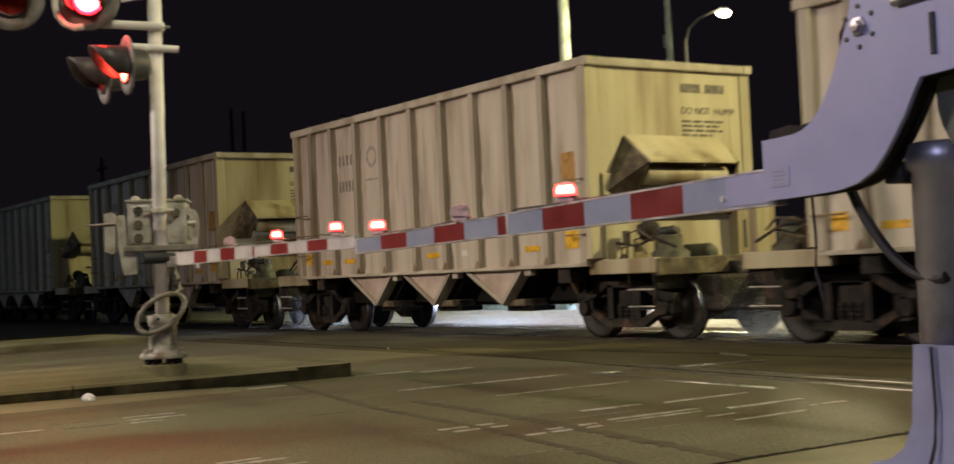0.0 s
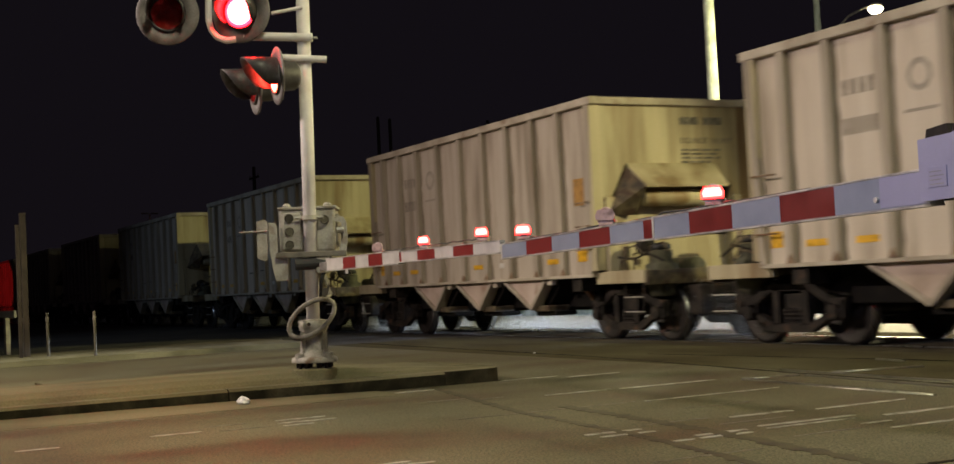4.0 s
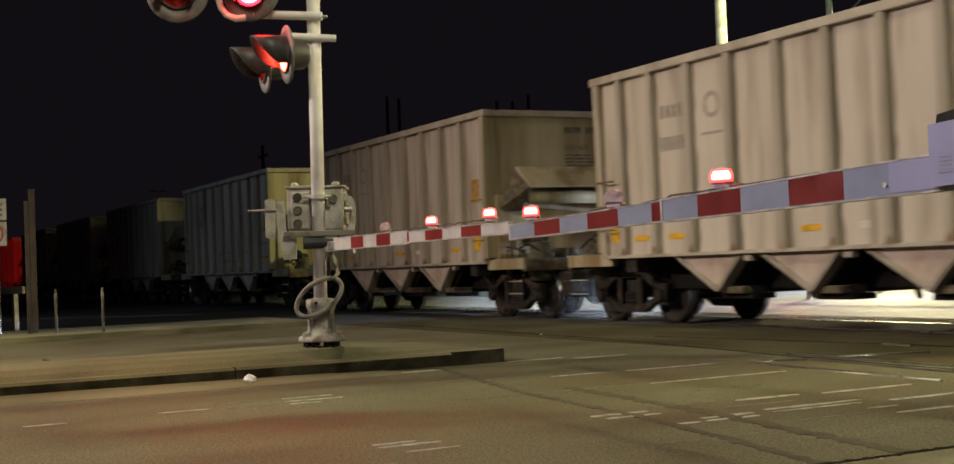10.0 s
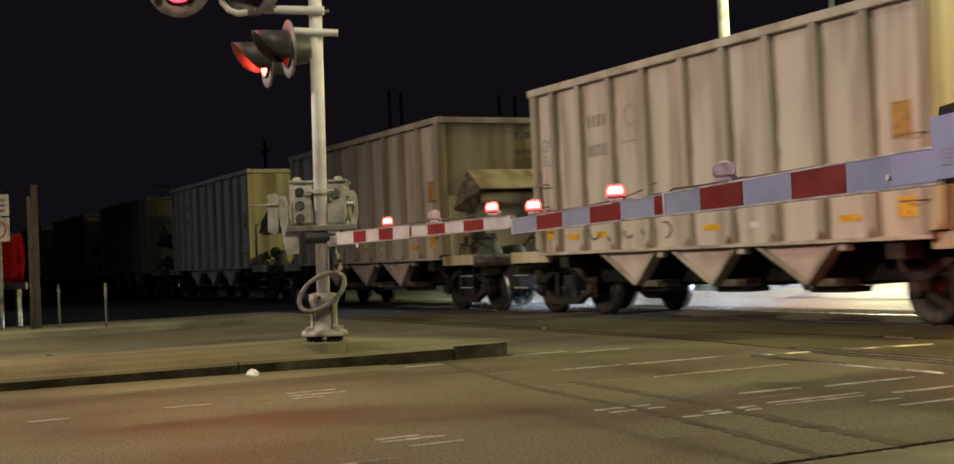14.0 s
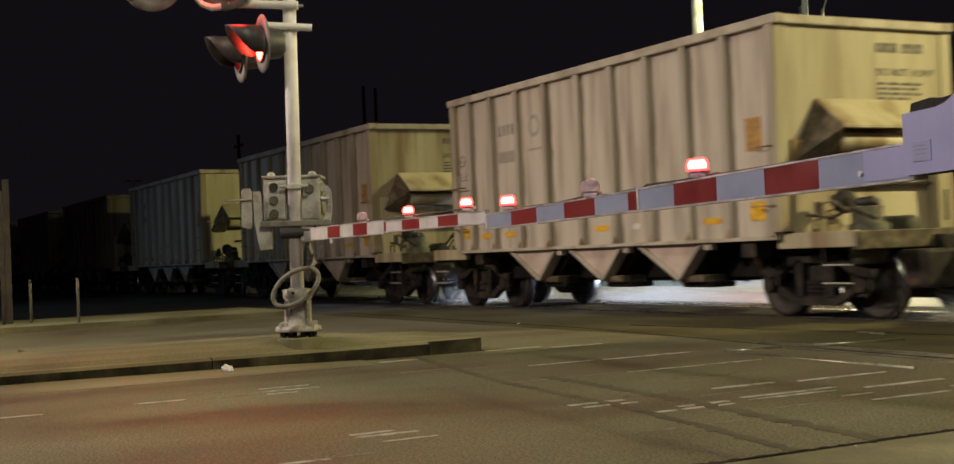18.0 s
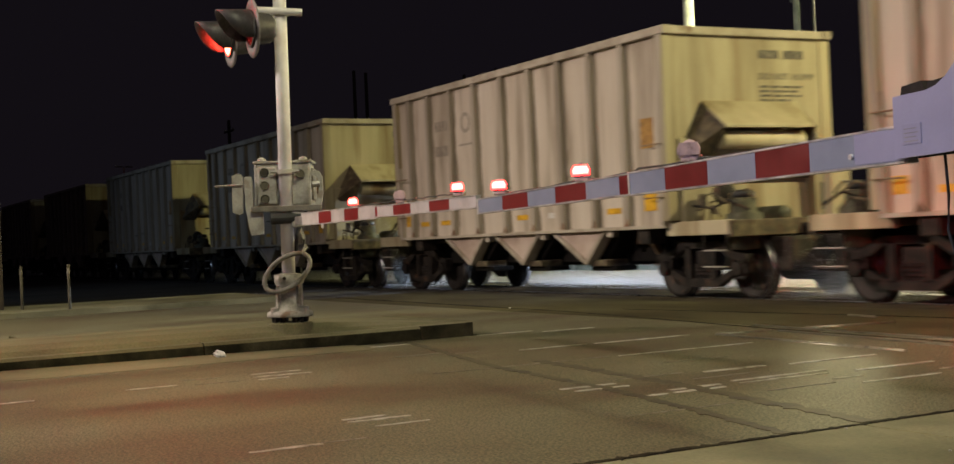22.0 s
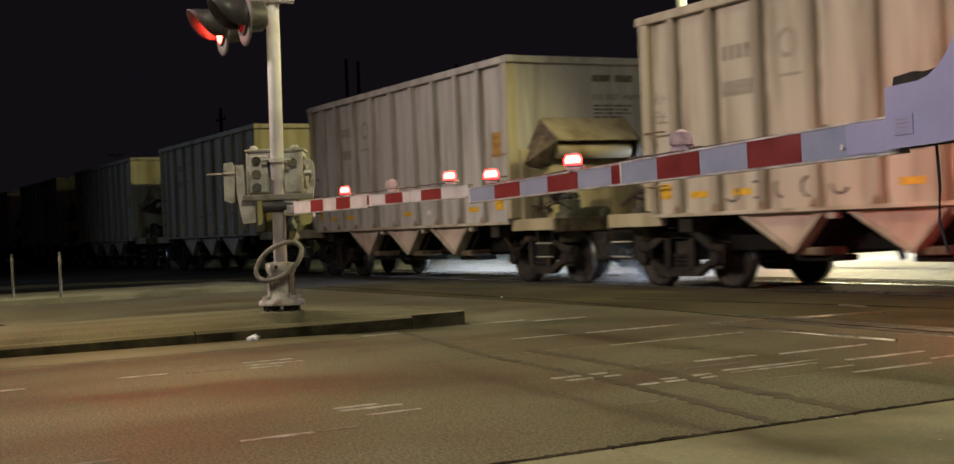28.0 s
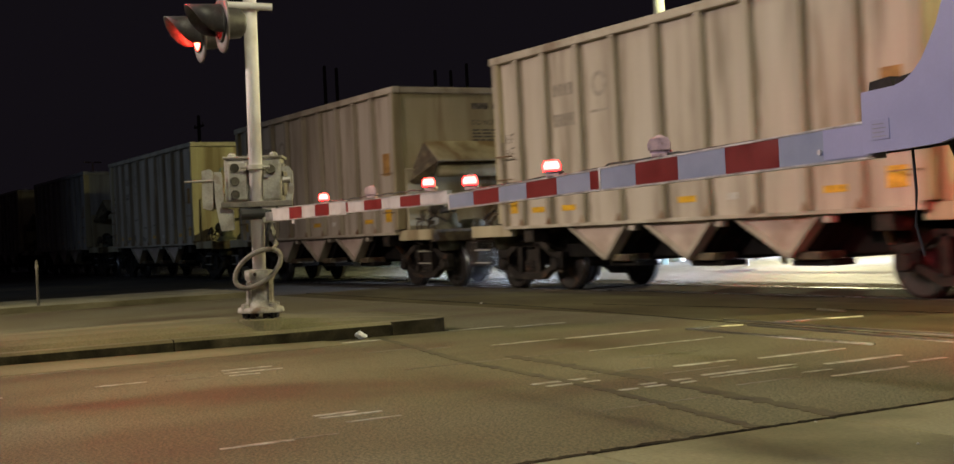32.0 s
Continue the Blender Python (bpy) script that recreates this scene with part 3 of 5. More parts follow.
def wheelset_mesh():
    b = B()
    tube(b, (0, -0.74, 0), (0, 0.74, 0), 0.085, seg=14)
    for s in (-1, 1):
        lathe(b, [(0.09, s * 0.84), (0.12, s * 0.83), (0.13, s * 0.80), (0.33, s * 0.765), (0.40, s * 0.82), (0.452, s * 0.822), (0.457, s * 0.75), (0.458, s * 0.72), (0.484, s * 0.705), (0.484, s * 0.685), (0.41, s * 0.68), (0.33, s * 0.72), (0.13, s * 0.72), (0.09, s * 0.70)], "y", 36)
    me = mesh_of("wheelset", b, [M_WHEEL, M_TREAD], True)
    for f in me.polygons:
        c = f.center
        if 0.44 < math.hypot(c.x, c.z) < 0.475 and abs(f.normal.y) < 0.5:
            f.material_index = 1
    return me


def side_frame(s):
    """A cast bogie frame: arched top, dished bottom, two columns, two open windows, box ends."""
    b = B()
    y0, y1 = sorted((s * 0.95, s * 1.08))

    def beam(pts):
        prism(b, pts, "y", y0, y1)
    beam([(-1.08, 0.54), (-0.70, 0.60), (-0.40, 0.76), (0.40, 0.76), (0.70, 0.60), (1.08, 0.54), (1.08, 0.66), (0.78, 0.70), (0.45, 0.86), (-0.45, 0.86), (-0.78, 0.70), (-1.08, 0.66)])
    beam([(-1.02, 0.50), (-0.86, 0.50), (-0.36, 0.30), (0.36, 0.30), (0.86, 0.50), (1.02, 0.50), (0.40, 0.18), (-0.40, 0.18)])
    for x in (-0.30, 0.30):
        beam([(x - 0.06, 0.28), (x + 0.06, 0.28), (x + 0.06, 0.80), (x - 0.06, 0.80)])
    for x in (-0.889, 0.889):
        beam([(x - 0.17, 0.40), (x - 0.12, 0.34), (x - 0.12, 0.62), (x - 0.17, 0.62)])
        beam([(x + 0.12, 0.34), (x + 0.17, 0.40), (x + 0.17, 0.62), (x + 0.12, 0.62)])
        lathe(b, [(0.02, s * 0.93), (0.11, s * 0.94), (0.12, s * 1.10), (0.10, s * 1.14), (0.03, s * 1.145)], "y", 14, (x, 0, 0.457))
    return b


def make_truck(parent, x):
    tr = part("truck", box(B(), -0.20, 0.20, -1.0, 1.0, 0.42, 0.72, 0.03), M_TRUCK, parent, "dark greasy cast steel bogie")
    tr.location = (x, 0, 0)
    for s in (-1, 1):
        part("side_frame", side_frame(s), M_TRUCK, tr)
        b = B()
        for k in range(-1, 2):
            lathe(b, [(0.05, 0.27), (0.062, 0.30), (0.05, 0.33), (0.062, 0.36), (0.05, 0.39), (0.062, 0.42), (0.05, 0.45), (0.062, 0.48), (0.05, 0.52)], "z", 10, (k * 0.135, s * 1.0, 0))
        part("spring_nest", b, M_TRUCK, tr)
    return tr


def text_mesh(words, size):
    cu = bpy.data.curves.new("lettering", "FONT")
    cu.body, cu.size, cu.extrude, cu.align_x = words, size, 0.002, "LEFT"
    ob = new("lettering", cu)
    me = bpy.data.meshes.new_from_object(ob.evaluated_get(bpy.context.evaluated_depsgraph_get()))
    bpy.data.objects.remove(ob)
    me.materials.clear()
    me.materials.append(M_INK)
    return me


def make_car():
    car = thing("hopper_car", "weathered tan open-top hopper wagon with ribbed sides on the track", "freight car", group="hopper train")
    W = 1.56
    for s in (-1, 1):
        b = B()
        prism(b, [(-HALF + TAPER, 1.10), (HALF - TAPER, 1.10), (HALF - 0.02, 4.0), (-HALF + 0.02, 4.0)], "y", s * (W - 0.05), s * W)
        part("side_wall", b, M_CAR, car)
        b = box(B(), -HALF - 0.06, HALF + 0.06, *sorted((s * (W - 0.06), s * 1.665)), 3.98, 4.11, 0.015)
        part("top_rail", b, M_SILL, car, "pale scuffed top rail")
        b = box(B(), -HALF + TAPER, HALF - TAPER, *sorted((s * (W - 0.03), s * 1.64)), 1.085, 1.14, 0.008)
        part("side_sill", b, M_SILL, car)
        for x in (-HALF + 0.08, *RIBS, HALF - 0.08):
            k = 1 if abs(x) < 4.5 else 0
            w = 0.062
            sh = 0 if k else -math.copysign(TAPER - 0.02, x)
            b = B()
            y0, y1 = s * W, s * 1.655
            pts = [(x + sh - w, 1.14), (x + sh + w, 1.14), (x + w, 3.98), (x - w, 3.98)]
            prism(b, pts, "y", *sorted((y0, y1)))
            part("rib", b, M_RIB, car)
            if s < 0 and k:
                part("rust_stain", prism(B(), [(x - 0.08, 1.142), (x + 0.10, 1.142), (x + 0.07, 1.20), (x + 0.02, 1.27), (x - 0.05, 1.19)], "y", -1.6575, -1.655), M_RUST, car, "brown rust stain at the foot of the rib")
        # grime strips on one side only, with each rib's shadow painted in
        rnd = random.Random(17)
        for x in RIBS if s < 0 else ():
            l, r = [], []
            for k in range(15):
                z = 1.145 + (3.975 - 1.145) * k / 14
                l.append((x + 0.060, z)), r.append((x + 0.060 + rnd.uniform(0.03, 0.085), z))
            part("grime_streak", prism(B(), l + r[::-1], "y", -W - 0.003, -W), M_RIB_SHADE, car, "dark strip of grime and painted shade beside the rib")
        # yellow and white tape low on the panels
        if s < 0:
            for i, x in enumerate((-3.62, -2.69, 0.36, 1.35, 3.26)):
                m = M_YELLOW if i != 3 else M_WHITE_TAPE
                w = 0.20 if m is M_YELLOW else 0.09
                part("reflector", box(B(), x - w, x + w, *sorted((s * W, s * (W + 0.006))), 1.35, 1.44), m, car)
            part("reflector", box(B(), 4.10, 4.42, *sorted((s * W, s * (W + 0.006))), 1.36, 1.62), M_YELLOW, car, "large yellow reflective patch")
            part("reflector", box(B(), -4.52, -4.28, *sorted((s * W, s * (W + 0.006))), 1.36, 1.58), M_YELLOW, car)
            part("paint_patch", box(B(), 4.07, 4.40, -W - 0.005, -W, 2.32, 2.78), M_ORANGE, car, "rusty orange repaint patch")
            # reporting marks as bars and the faded round emblem
            for x0, n, z, h in ((-2.98, 4, 3.22, 0.20), (-3.0, 5, 2.72, 0.21)):
                for k in range(n):
                    xx = x0 + k * (0.155 if n == 4 else 0.13)
                    part("stencil", box(B(), xx, xx + 0.085, *sorted((s * W, s * (W + 0.004))), z, z + h), M_STENCIL, car)
            b = B()
            lathe(b, [(0.20, s * (W - 0.004)), (0.20, s * (W + 0.004)), (0.13, s * (W + 0.004)), (0.13, s * (W - 0.004))], "y", 20, (-1.68, 0, 3.3), True)
            part("emblem", b, M_FADE, car)
            for x0, x1, z in ((-1.95, -1.42, 2.862), (0.2, 0.6, 1.75), (-0.85, -0.45, 1.7), (2.3, 2.7, 1.72)):
                part("stencil", box(B(), x0, x1, *sorted((s * W, s * (W + 0.004))), z, z + 0.04), M_FADE if x0 < -1.4 else M_INK, car)
        # three discharge chutes: dished sloping plates that meet low down
        for x0, x1, xb in ((-2.72, -1.2, -1.75), (-0.68, 0.82, 0.28), (1.38, 2.9, 2.36)):
            b = B()
            prism(b, [(x0, 1.085), (x1, 1.085), (xb + 0.06, 0.60), (xb - 0.06, 0.60)], "y", *sorted((s * 1.40, s * 1.52)))
            ch = part("chute", b, M_CHUTE, car, "dusty triangular discharge chute")
            b = B()
            for xa in (x0 - 0.03, x1 + 0.03):
                d = Vector((xb - xa, 0, -0.52))
                nx = Vector((d.z, 0, -d.x)).normalized() * 0.035
                p = [(xa - nx.x, 1.1 - nx.z), (xa + nx.x, 1.1 + nx.z), (xb + nx.x, 0.57 + nx.z), (xb - nx.x, 0.57 - nx.z)]
                prism(b, p, "y", *sorted((s * 1.36, s * 1.56)))
            part("chute_flange", b, M_RIB, ch)
            part("chute_gate", box(B(), xb - 0.06, xb + 0.46, *sorted((s * 1.0, s * 1.45)), 0.51, 0.62, 0.02), M_GEAR, ch)
            part("gate_rack", box(B(), xb - 0.16, xb + 0.55, *sorted((s * 0.9, s * 1.35)), 0.43, 0.51, 0.02), M_UNDER_SHADE, ch)
            part("hanger_block", box(B(), x1 + 0.12, x1 + 0.28, *sorted((s * 1.45, s * 1.57)), 0.98, 1.083, 0.015), M_SILL, ch)
            part("brace", tube(B(), (x1 + 0.45, s * 0.6, 0.45), (x1 + 0.9, s * 1.35, 1.05), 0.05, seg=8), M_RUST, car)
        part("bolster_bracket", box(B(), 3.85, 4.15, *sorted((s * 1.2, s * 1.55)), 0.85, 1.085, 0.02), M_TRUCK, car)
        part("bolster_bracket", box(B(), -4.15, -3.85, *sorted((s * 1.2, s * 1.55)), 0.85, 1.085, 0.02), M_TRUCK, car)
    # funnel floors inside, seen from under the car, with shade painted into their black
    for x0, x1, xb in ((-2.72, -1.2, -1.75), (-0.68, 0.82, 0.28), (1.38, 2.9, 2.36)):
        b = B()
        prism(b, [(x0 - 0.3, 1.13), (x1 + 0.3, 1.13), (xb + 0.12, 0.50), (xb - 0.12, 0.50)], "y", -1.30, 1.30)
        part("hopper", b, M_UNDER_SHADE, car)
    b = B()
    prism(b, [(-4.6, 3.3), (-3.2, 1.5), (3.2, 1.5), (4.6, 3.3), (4.6, 2.9), (3.6, 1.13), (-3.6, 1.13), (-4.6, 2.9)], "y", -1.50, 1.50)
    part("floor_sheet", b, M_RUST, car)
    # underframe in the same black, which carries the shade between the chutes
    part("underframe", box(B(), -3.75, 3.75, -0.95, 0.95, 0.56, 1.12, 0.03), M_UNDER_SHADE, car)
    part("centre_sill", box(B(), -6.25, 6.25, -0.2, 0.2, 0.72, 1.08, 0.02), M_TRUCK, car)
    for s in (-1, 1):
        # end wall with its top rail and the slope sheet hood
        b = B()
        prism(b, [(-1.62, 1.95), (1.62, 1.95), (1.62, 4.0), (-1.62, 4.0)], "x", *sorted((s * (HALF - 0.10), s * (HALF - 0.02))))
        part("end_wall", b, M_END, car, "ochre yellow end wall with grime and stencils")
        part("top_rail", box(B(), *sorted((s * (HALF - 0.1), s * (HALF + 0.05))), -W + 0.06, W - 0.06, 3.98, 4.105, 0.015), M_SILL, car)
        xw = HALF - 0.02
        b = B()
        A = [(s * xw, -0.95, 2.99), (s * xw, 0.93, 2.99), (s * (xw + 0.52), 0.80, 2.575), (s * (xw + 0.52), -0.90, 2.575)]
        top = [b.verts.new(p) for p in A]
        low = [b.verts.new((p[0], p[1], p[2] - 0.035)) for p in A]
        b.faces.new(top), b.faces.new(low[::-1])
        for i in range(4):
            b.faces.new((top[i], low[i], low[(i + 1) % 4], top[(i + 1) % 4]))
        hood = part("hood_plate", b, M_END, car, "sloping ochre hood plate over the end platform")
        for ys in (-1, 1):
            b = B()
            P4 = [(s * xw, ys * 0.94, 2.96), (s * (xw + 0.50), ys * 0.88, 2.555), (s * (xw + 0.20), ys * 0.93, 2.10), (s * xw, ys * 1.40, 2.10)]
            v = [b.verts.new(p) for p in P4] + [b.verts.new((p[0], p[1] - 0.03, p[2])) for p in P4]
            b.faces.new(v[:4]), b.faces.new(v[4:][::-1])
            for i in range(4):
                b.faces.new((v[i], v[4 + i], v[4 + (i + 1) % 4], v[(i + 1) % 4]))
            part("wing_plate", b, M_GEAR, hood, "dark grimy wing plate of the hood")
        b = B()
        prism(b, [(s * (xw - 0.02), 2.45), (s * (xw + 0.06), 2.40), (s * (xw + 0.10), 1.12), (s * (xw - 0.02), 1.12)], "y", -1.42, 1.42)
        part("slope_sheet", b, M_END, car, "rust-streaked plate under the hood")
        b = B()
        lathe(b, [(0.02, -0.84), (0.12, -0.83), (0.14, -0.80), (0.14, 0.74), (0.12, 0.77), (0.02, 0.78)], "y", 16, (s * (xw + 0.26), 0, 2.37))
        part("rolled_lip", b, M_END, car, "rounded ochre lip below the hood", True)
        part("cross_bar", box(B(), *sorted((s * (xw + 0.11), s * (xw + 0.17))), -0.6, 1.2, 1.78, 1.82, 0.005), M_TRUCK, car)
        lathe(b := B(), [(0.02, 0.72), (0.20, 0.73), (0.27, 0.92), (0.27, 1.24), (0.19, 1.28), (0.18, 1.47), (0.02, 1.48)], "z", 18, (s * (xw + 0.90), -0.95, 0))
        part("brake_drum", b, M_DRUM, car, "grimy upright brake drum", True)
        lathe(b := B(), [(0.02, 1.482), (0.16, 1.484), (0.16, 1.55), (0.12, 1.59), (0.02, 1.60)], "z", 18, (s * (xw + 0.90), -0.95, 0))
        part("drum_cap", b, M_BLACK, car, "", True)
        # platform, posts and gear at the end
        part("brake_rigging", box(B(), *sorted((s * 5.95, s * 6.45)), -0.75, 0.9, 0.40, 0.90, 0.05), M_TRUCK, car)
        part("end_platform", box(B(), *sorted((s * (HALF - 0.1), s * 5.99)), -1.45, 1.45, 0.98, 1.10, 0.01), M_GEAR, car)
        part("end_sill", box(B(), *sorted((s * 5.97, s * 6.07)), -1.5, 1.5, 0.92, 1.16, 0.015), M_GEAR, car)
        for ys in (-1, 1):
            part("platform_sill", box(B(), *sorted((s * (HALF - 0.22), s * 6.02)), *sorted((ys * 1.42, ys * 1.53)), 0.96, 1.17, 0.012), M_END, car)
            part("corner_post", box(B(), *sorted((s * (HALF - 0.2), s * (HALF + 0.0))), *sorted((ys * 1.44, ys * 1.645)), 1.19, 3.99, 0.01), M_END, car)
            part("step_board", box(B(), *sorted((s * 5.0, s * 5.5)), *sorted((ys * 1.2, ys * 1.42)), 1.10, 1.16, 0.01), M_RUST, car)
            hang = part("step_hanger", bent(B(), [(s * 5.43, ys * 1.50, 1.0), (s * 5.42, ys * 1.50, 0.47), (s * 5.68, ys * 1.50, 0.46), (s * 5.94, ys * 1.50, 0.47), (s * 5.95, ys * 1.50, 1.0)], 0.013, 6), M_TRUCK, car)
            for z in (0.50, 0.735):
                part("rung", tube(B(), (s * 5.42, ys * 1.515, z), (s * 5.95, ys * 1.515, z), 0.012, seg=8), M_GRAB, hang, "pale step rung")
            for z in (1.55, 1.95, 2.35) if ys < 0 else ():
                part("grab_iron", bent(B(), [(s * 4.70, ys * 1.62, z), (s * 4.70, ys * 1.70, z), (s * 4.30, ys * 1.70, z), (s * 4.30, ys * 1.62, z)], 0.014, 6), M_RUST, car)
        part("upright", box(B(), *sorted((s * 5.75, s * 5.9)), 0.55, 0.95, 1.1, 1.95, 0.02), M_END, car)
        part("post_plate", box(B(), *sorted((s * (xw + 0.12), s * (xw + 0.30))), 0.98, 1.30, 1.1, 2.0, 0.01), M_END, car, "ochre vertical post plate")
        b = B()
        lathe(b, [(0.05, -0.38), (0.12, -0.36), (0.145, -0.30), (0.145, 0.30), (0.12, 0.36), (0.05, 0.38)], "x", 18, (s * 5.55, -0.35, 1.20))
        part("air_reservoir", b, M_DRUM, car, "", True)
        lathe(b := B(), [(0.05, 0), (0.15, 0.01), (0.15, 0.16), (0.06, 0.2)], "x", 16, (s * 5.25, -1.0, 1.55))
        part("brake_cylinder", b, M_TRUCK, car)
        b = B()
        bent(b, [(s * 4.9, -1.25, 1.4), (s * 5.3, -1.2, 1.34), (s * 5.7, -1.25, 1.45), (s * 6.1, -1.2, 1.3)], 0.022, 6)
        part("brake_pipe", b, M_TRUCK, car)
        rnd = random.Random(21)
        for k in range(7):
            gx, gy, gz = rnd.uniform(4.98, 5.5), rnd.uniform(-1.36, -0.95), rnd.uniform(1.16, 1.6)
            if k % 2:
                part("valve", box(B(), *sorted((s * gx, s * (gx + rnd.uniform(0.06, 0.16)))), gy, gy + 0.1, gz, gz + rnd.uniform(0.08, 0.2), 0.01), M_GEAR, car)
            else:
                part("pipe", bent(B(), [(s * gx, gy, 1.1), (s * (gx + 0.03), gy, gz), (s * (gx + rnd.uniform(0.2, 0.5)), gy + 0.02, gz + 0.05), (s * (gx + 0.55), gy, gz - 0.1)], 0.018, 6), M_GEAR, car)
        part("slot", box(B(), *sorted((s * (xw + 0.30), s * (xw + 0.304))), 1.09, 1.15, 1.27, 1.70), M_BLACK, car)
        part("coupler", box(B(), *sorted((s * 6.3, s * (CAR / 2 - 0.005))), -0.12, 0.12, 0.72, 0.98, 0.03), M_TRUCK, car)
    # stencils on the trailing end wall: bars for small print, and the readable words letter by letter
    xo = HALF - 0.016
    rnd = random.Random(5)
    for z, w, h in ((3.66, 0.92, 0.13), (3.20, 0.86, 0.036), (3.13, 0.82, 0.036), (3.06, 0.84, 0.036), (2.99, 0.62, 0.036), (2.92, 0.74, 0.036)):
        y0 = 0.21
        while y0 < 0.21 + w - 0.06:
            lw = (0.40 if h > 0.1 else rnd.uniform(0.08, 0.24))
            part("stencil", box(B(), xo, xo + 0.003, y0, min(y0 + lw, 0.21 + w), z, z + h), M_INK, car)
            y0 += lw + (0.10 if h > 0.1 else 0.035)
    y0 = 0.20
    for ch in "DO NOT HUMP":
        if ch != " ":
            t = part("letter", text_mesh(ch, 0.15), None, car, "black stencilled letter")
            t.matrix_basis = pose(HALF - 0.015, y0, 3.33, 90, 0, 90)
        y0 += {" ": 0.06, "M": 0.135}.get(ch, 0.112)
    for x in (-4.78, 4.78):
        tr = make_truck(car, x)
        for k in (-1, 1):
            w = part("wheelset", WHEELSET, None, tr, "worn steel wheelset with bright treads")
            w.matrix_parent_inverse = Matrix.Translation((k * 0.889, 0, 0.457))
            AXLES.append(w)
    return car


def graffiti(car, kind, seed):
    rnd = random.Random(seed)
    if kind == "end":
        for k in range(6):
            cy, cz = -0.75 + 0.17 * k, 3.25 + rnd.uniform(-0.04, 0.04)
            pts = [(HALF - 0.012, cy + 0.06 * math.cos(a * 1.3 + k), cz + 0.12 * math.sin(a * 1.1 + rnd.uniform(0, 1.5))) for a in range(5)]
            part("graffiti", bent(B(), pts, 0.019, 5), M_GRAF2, car, "faded pale blue spray paint tag")
    elif kind == "lead":
        for r in range(2 + seed % 2):
            z = (2.96, 2.58, 2.78)[seed % 3] - 0.27 * r
            for k in range(3):
                x, h, w = -4.55 + 0.155 * k + rnd.uniform(-0.02, 0.02), 0.16 + rnd.uniform(-0.03, 0.03), 0.11
                lean = rnd.uniform(-0.02, 0.05)
                glyph = [(x + w, z + h + 0.02), (x + lean, z + h), (x + lean / 2, z + h * 0.5), (x + w * 0.8, z + h * 0.52), (x + lean / 2, z + h * 0.48), (x, z), (x + w, z + rnd.uniform(-0.03, 0.03))]
                part("graffiti", bent(B(), [(gx, -1.562, gz) for gx, gz in glyph[rnd.randrange(2):7 - rnd.randrange(2)]], 0.011, 5), M_GRAF, car, "dark sprayed letter on the first panel")
    else:
        x, n = {"low": (-2.9, 5), "bubble": (-1.0, 5)}[kind]
        for k in range(n):
            cx, cz, rr = x + 0.52 * k, 1.42 + rnd.uniform(-0.03, 0.06), rnd.uniform(0.12, 0.17)
            turn = rnd.uniform(0, 6)
            pts = [(cx + rr * math.cos(turn + a * 0.55), -1.562, cz + rr * 0.85 * math.sin(turn + a * 0.55)) for a in range(5 + rnd.randrange(5))]
            part("graffiti", bent(B(), pts, 0.020 if kind == "low" else 0.013, 6), M_GRAF, car, "looping dark spray paint tag low on the side")
        if kind == "low":
            part("graffiti", bent(B(), [(-2.4, -1.562, 1.98), (-1.9, -1.562, 1.99), (-1.5, -1.562, 2.05), (-1.0, -1.562, 2.16)], 0.014, 6), M_GRAF, car, "long dark spray paint stroke")


AXLES = []
WHEELSET = wheelset_mesh()
FIRST, LAST, CARS = -9, 18, []
proto = make_car()


# cars that carry spray paint, and the one in grey paint
TAGS = {-3: ("low",), 2: ("lead", "bubble"), 6: ("lead", "low"), 8: ("lead",), 9: ("lead",), 11: ("end",), 14: ("lead", "low", "end"), 16: ("lead",)}
GREY_CAR = 13
TIMES = (0, 1, 2.2, 3, 3.5, 5.5, 6, 7, 9, 10.5, 13, 16, 17, 19, 20, 21, 22, 23, 24, 25, 27.5, 28, 29, 30, 31, 31.5, 32)


def drift(t):
    """Slow change of the train's speed about its mean."""
    rs = (1.58, 1.2, 0.8, 0.5, 0.42, -0.02, -0.12, -0.07, -0.17, -0.06, 0.08, 0.38, 0.36, 0.68, 0.82, 0.83, 0.73, 0.76, 0.95, 0.86, 0.2, 0.09, 0.05, -0.28, -0.56, -0.92, -1.15)
    return float(np.interp(t, TIMES, rs))


def train_x(t, k):
    return 11.1 - HALF - 7.48 * t + drift(t) + k * CAR


# the wheels turn once in 2.87 m; every wheelset shares the turning of the first
turn_rows, d = [], 0.0
for i in range(0, 32 * 15 + 1):
    t = i / 15
    a = (train_x(t, 0) - train_x(0, 0)) / 0.457
    turn_rows.append((t, Matrix.Rotation(a, 4, "Y")))
walk(AXLES[0], turn_rows)
for w in AXLES[1:]:
    w.rotation_mode = "QUATERNION"
    data = w.animation_data_create()
    data.action = AXLES[0].animation_data.action
    data.action_slot = AXLES[0].animation_data.action_slot
CARS.append((FIRST, proto))
for k in range(FIRST + 1, LAST + 1):
    CARS.append((k, copy_thing(proto, Matrix.Identity(4))))
for k, c in CARS:
    c.matrix_basis = Matrix.Translation((train_x(0, k), 13.351, 0))
    for kind in TAGS.get(k, ()):
        graffiti(c, kind, k)
    if k == GREY_CAR:
        for p in c.children:
            if p.name.split(".")[0] in ("side_wall", "rib", "top_rail", "end_wall"):
                p.material_slots[0].link = "OBJECT"
                p.material_slots[0].material = M_CAR_GREY


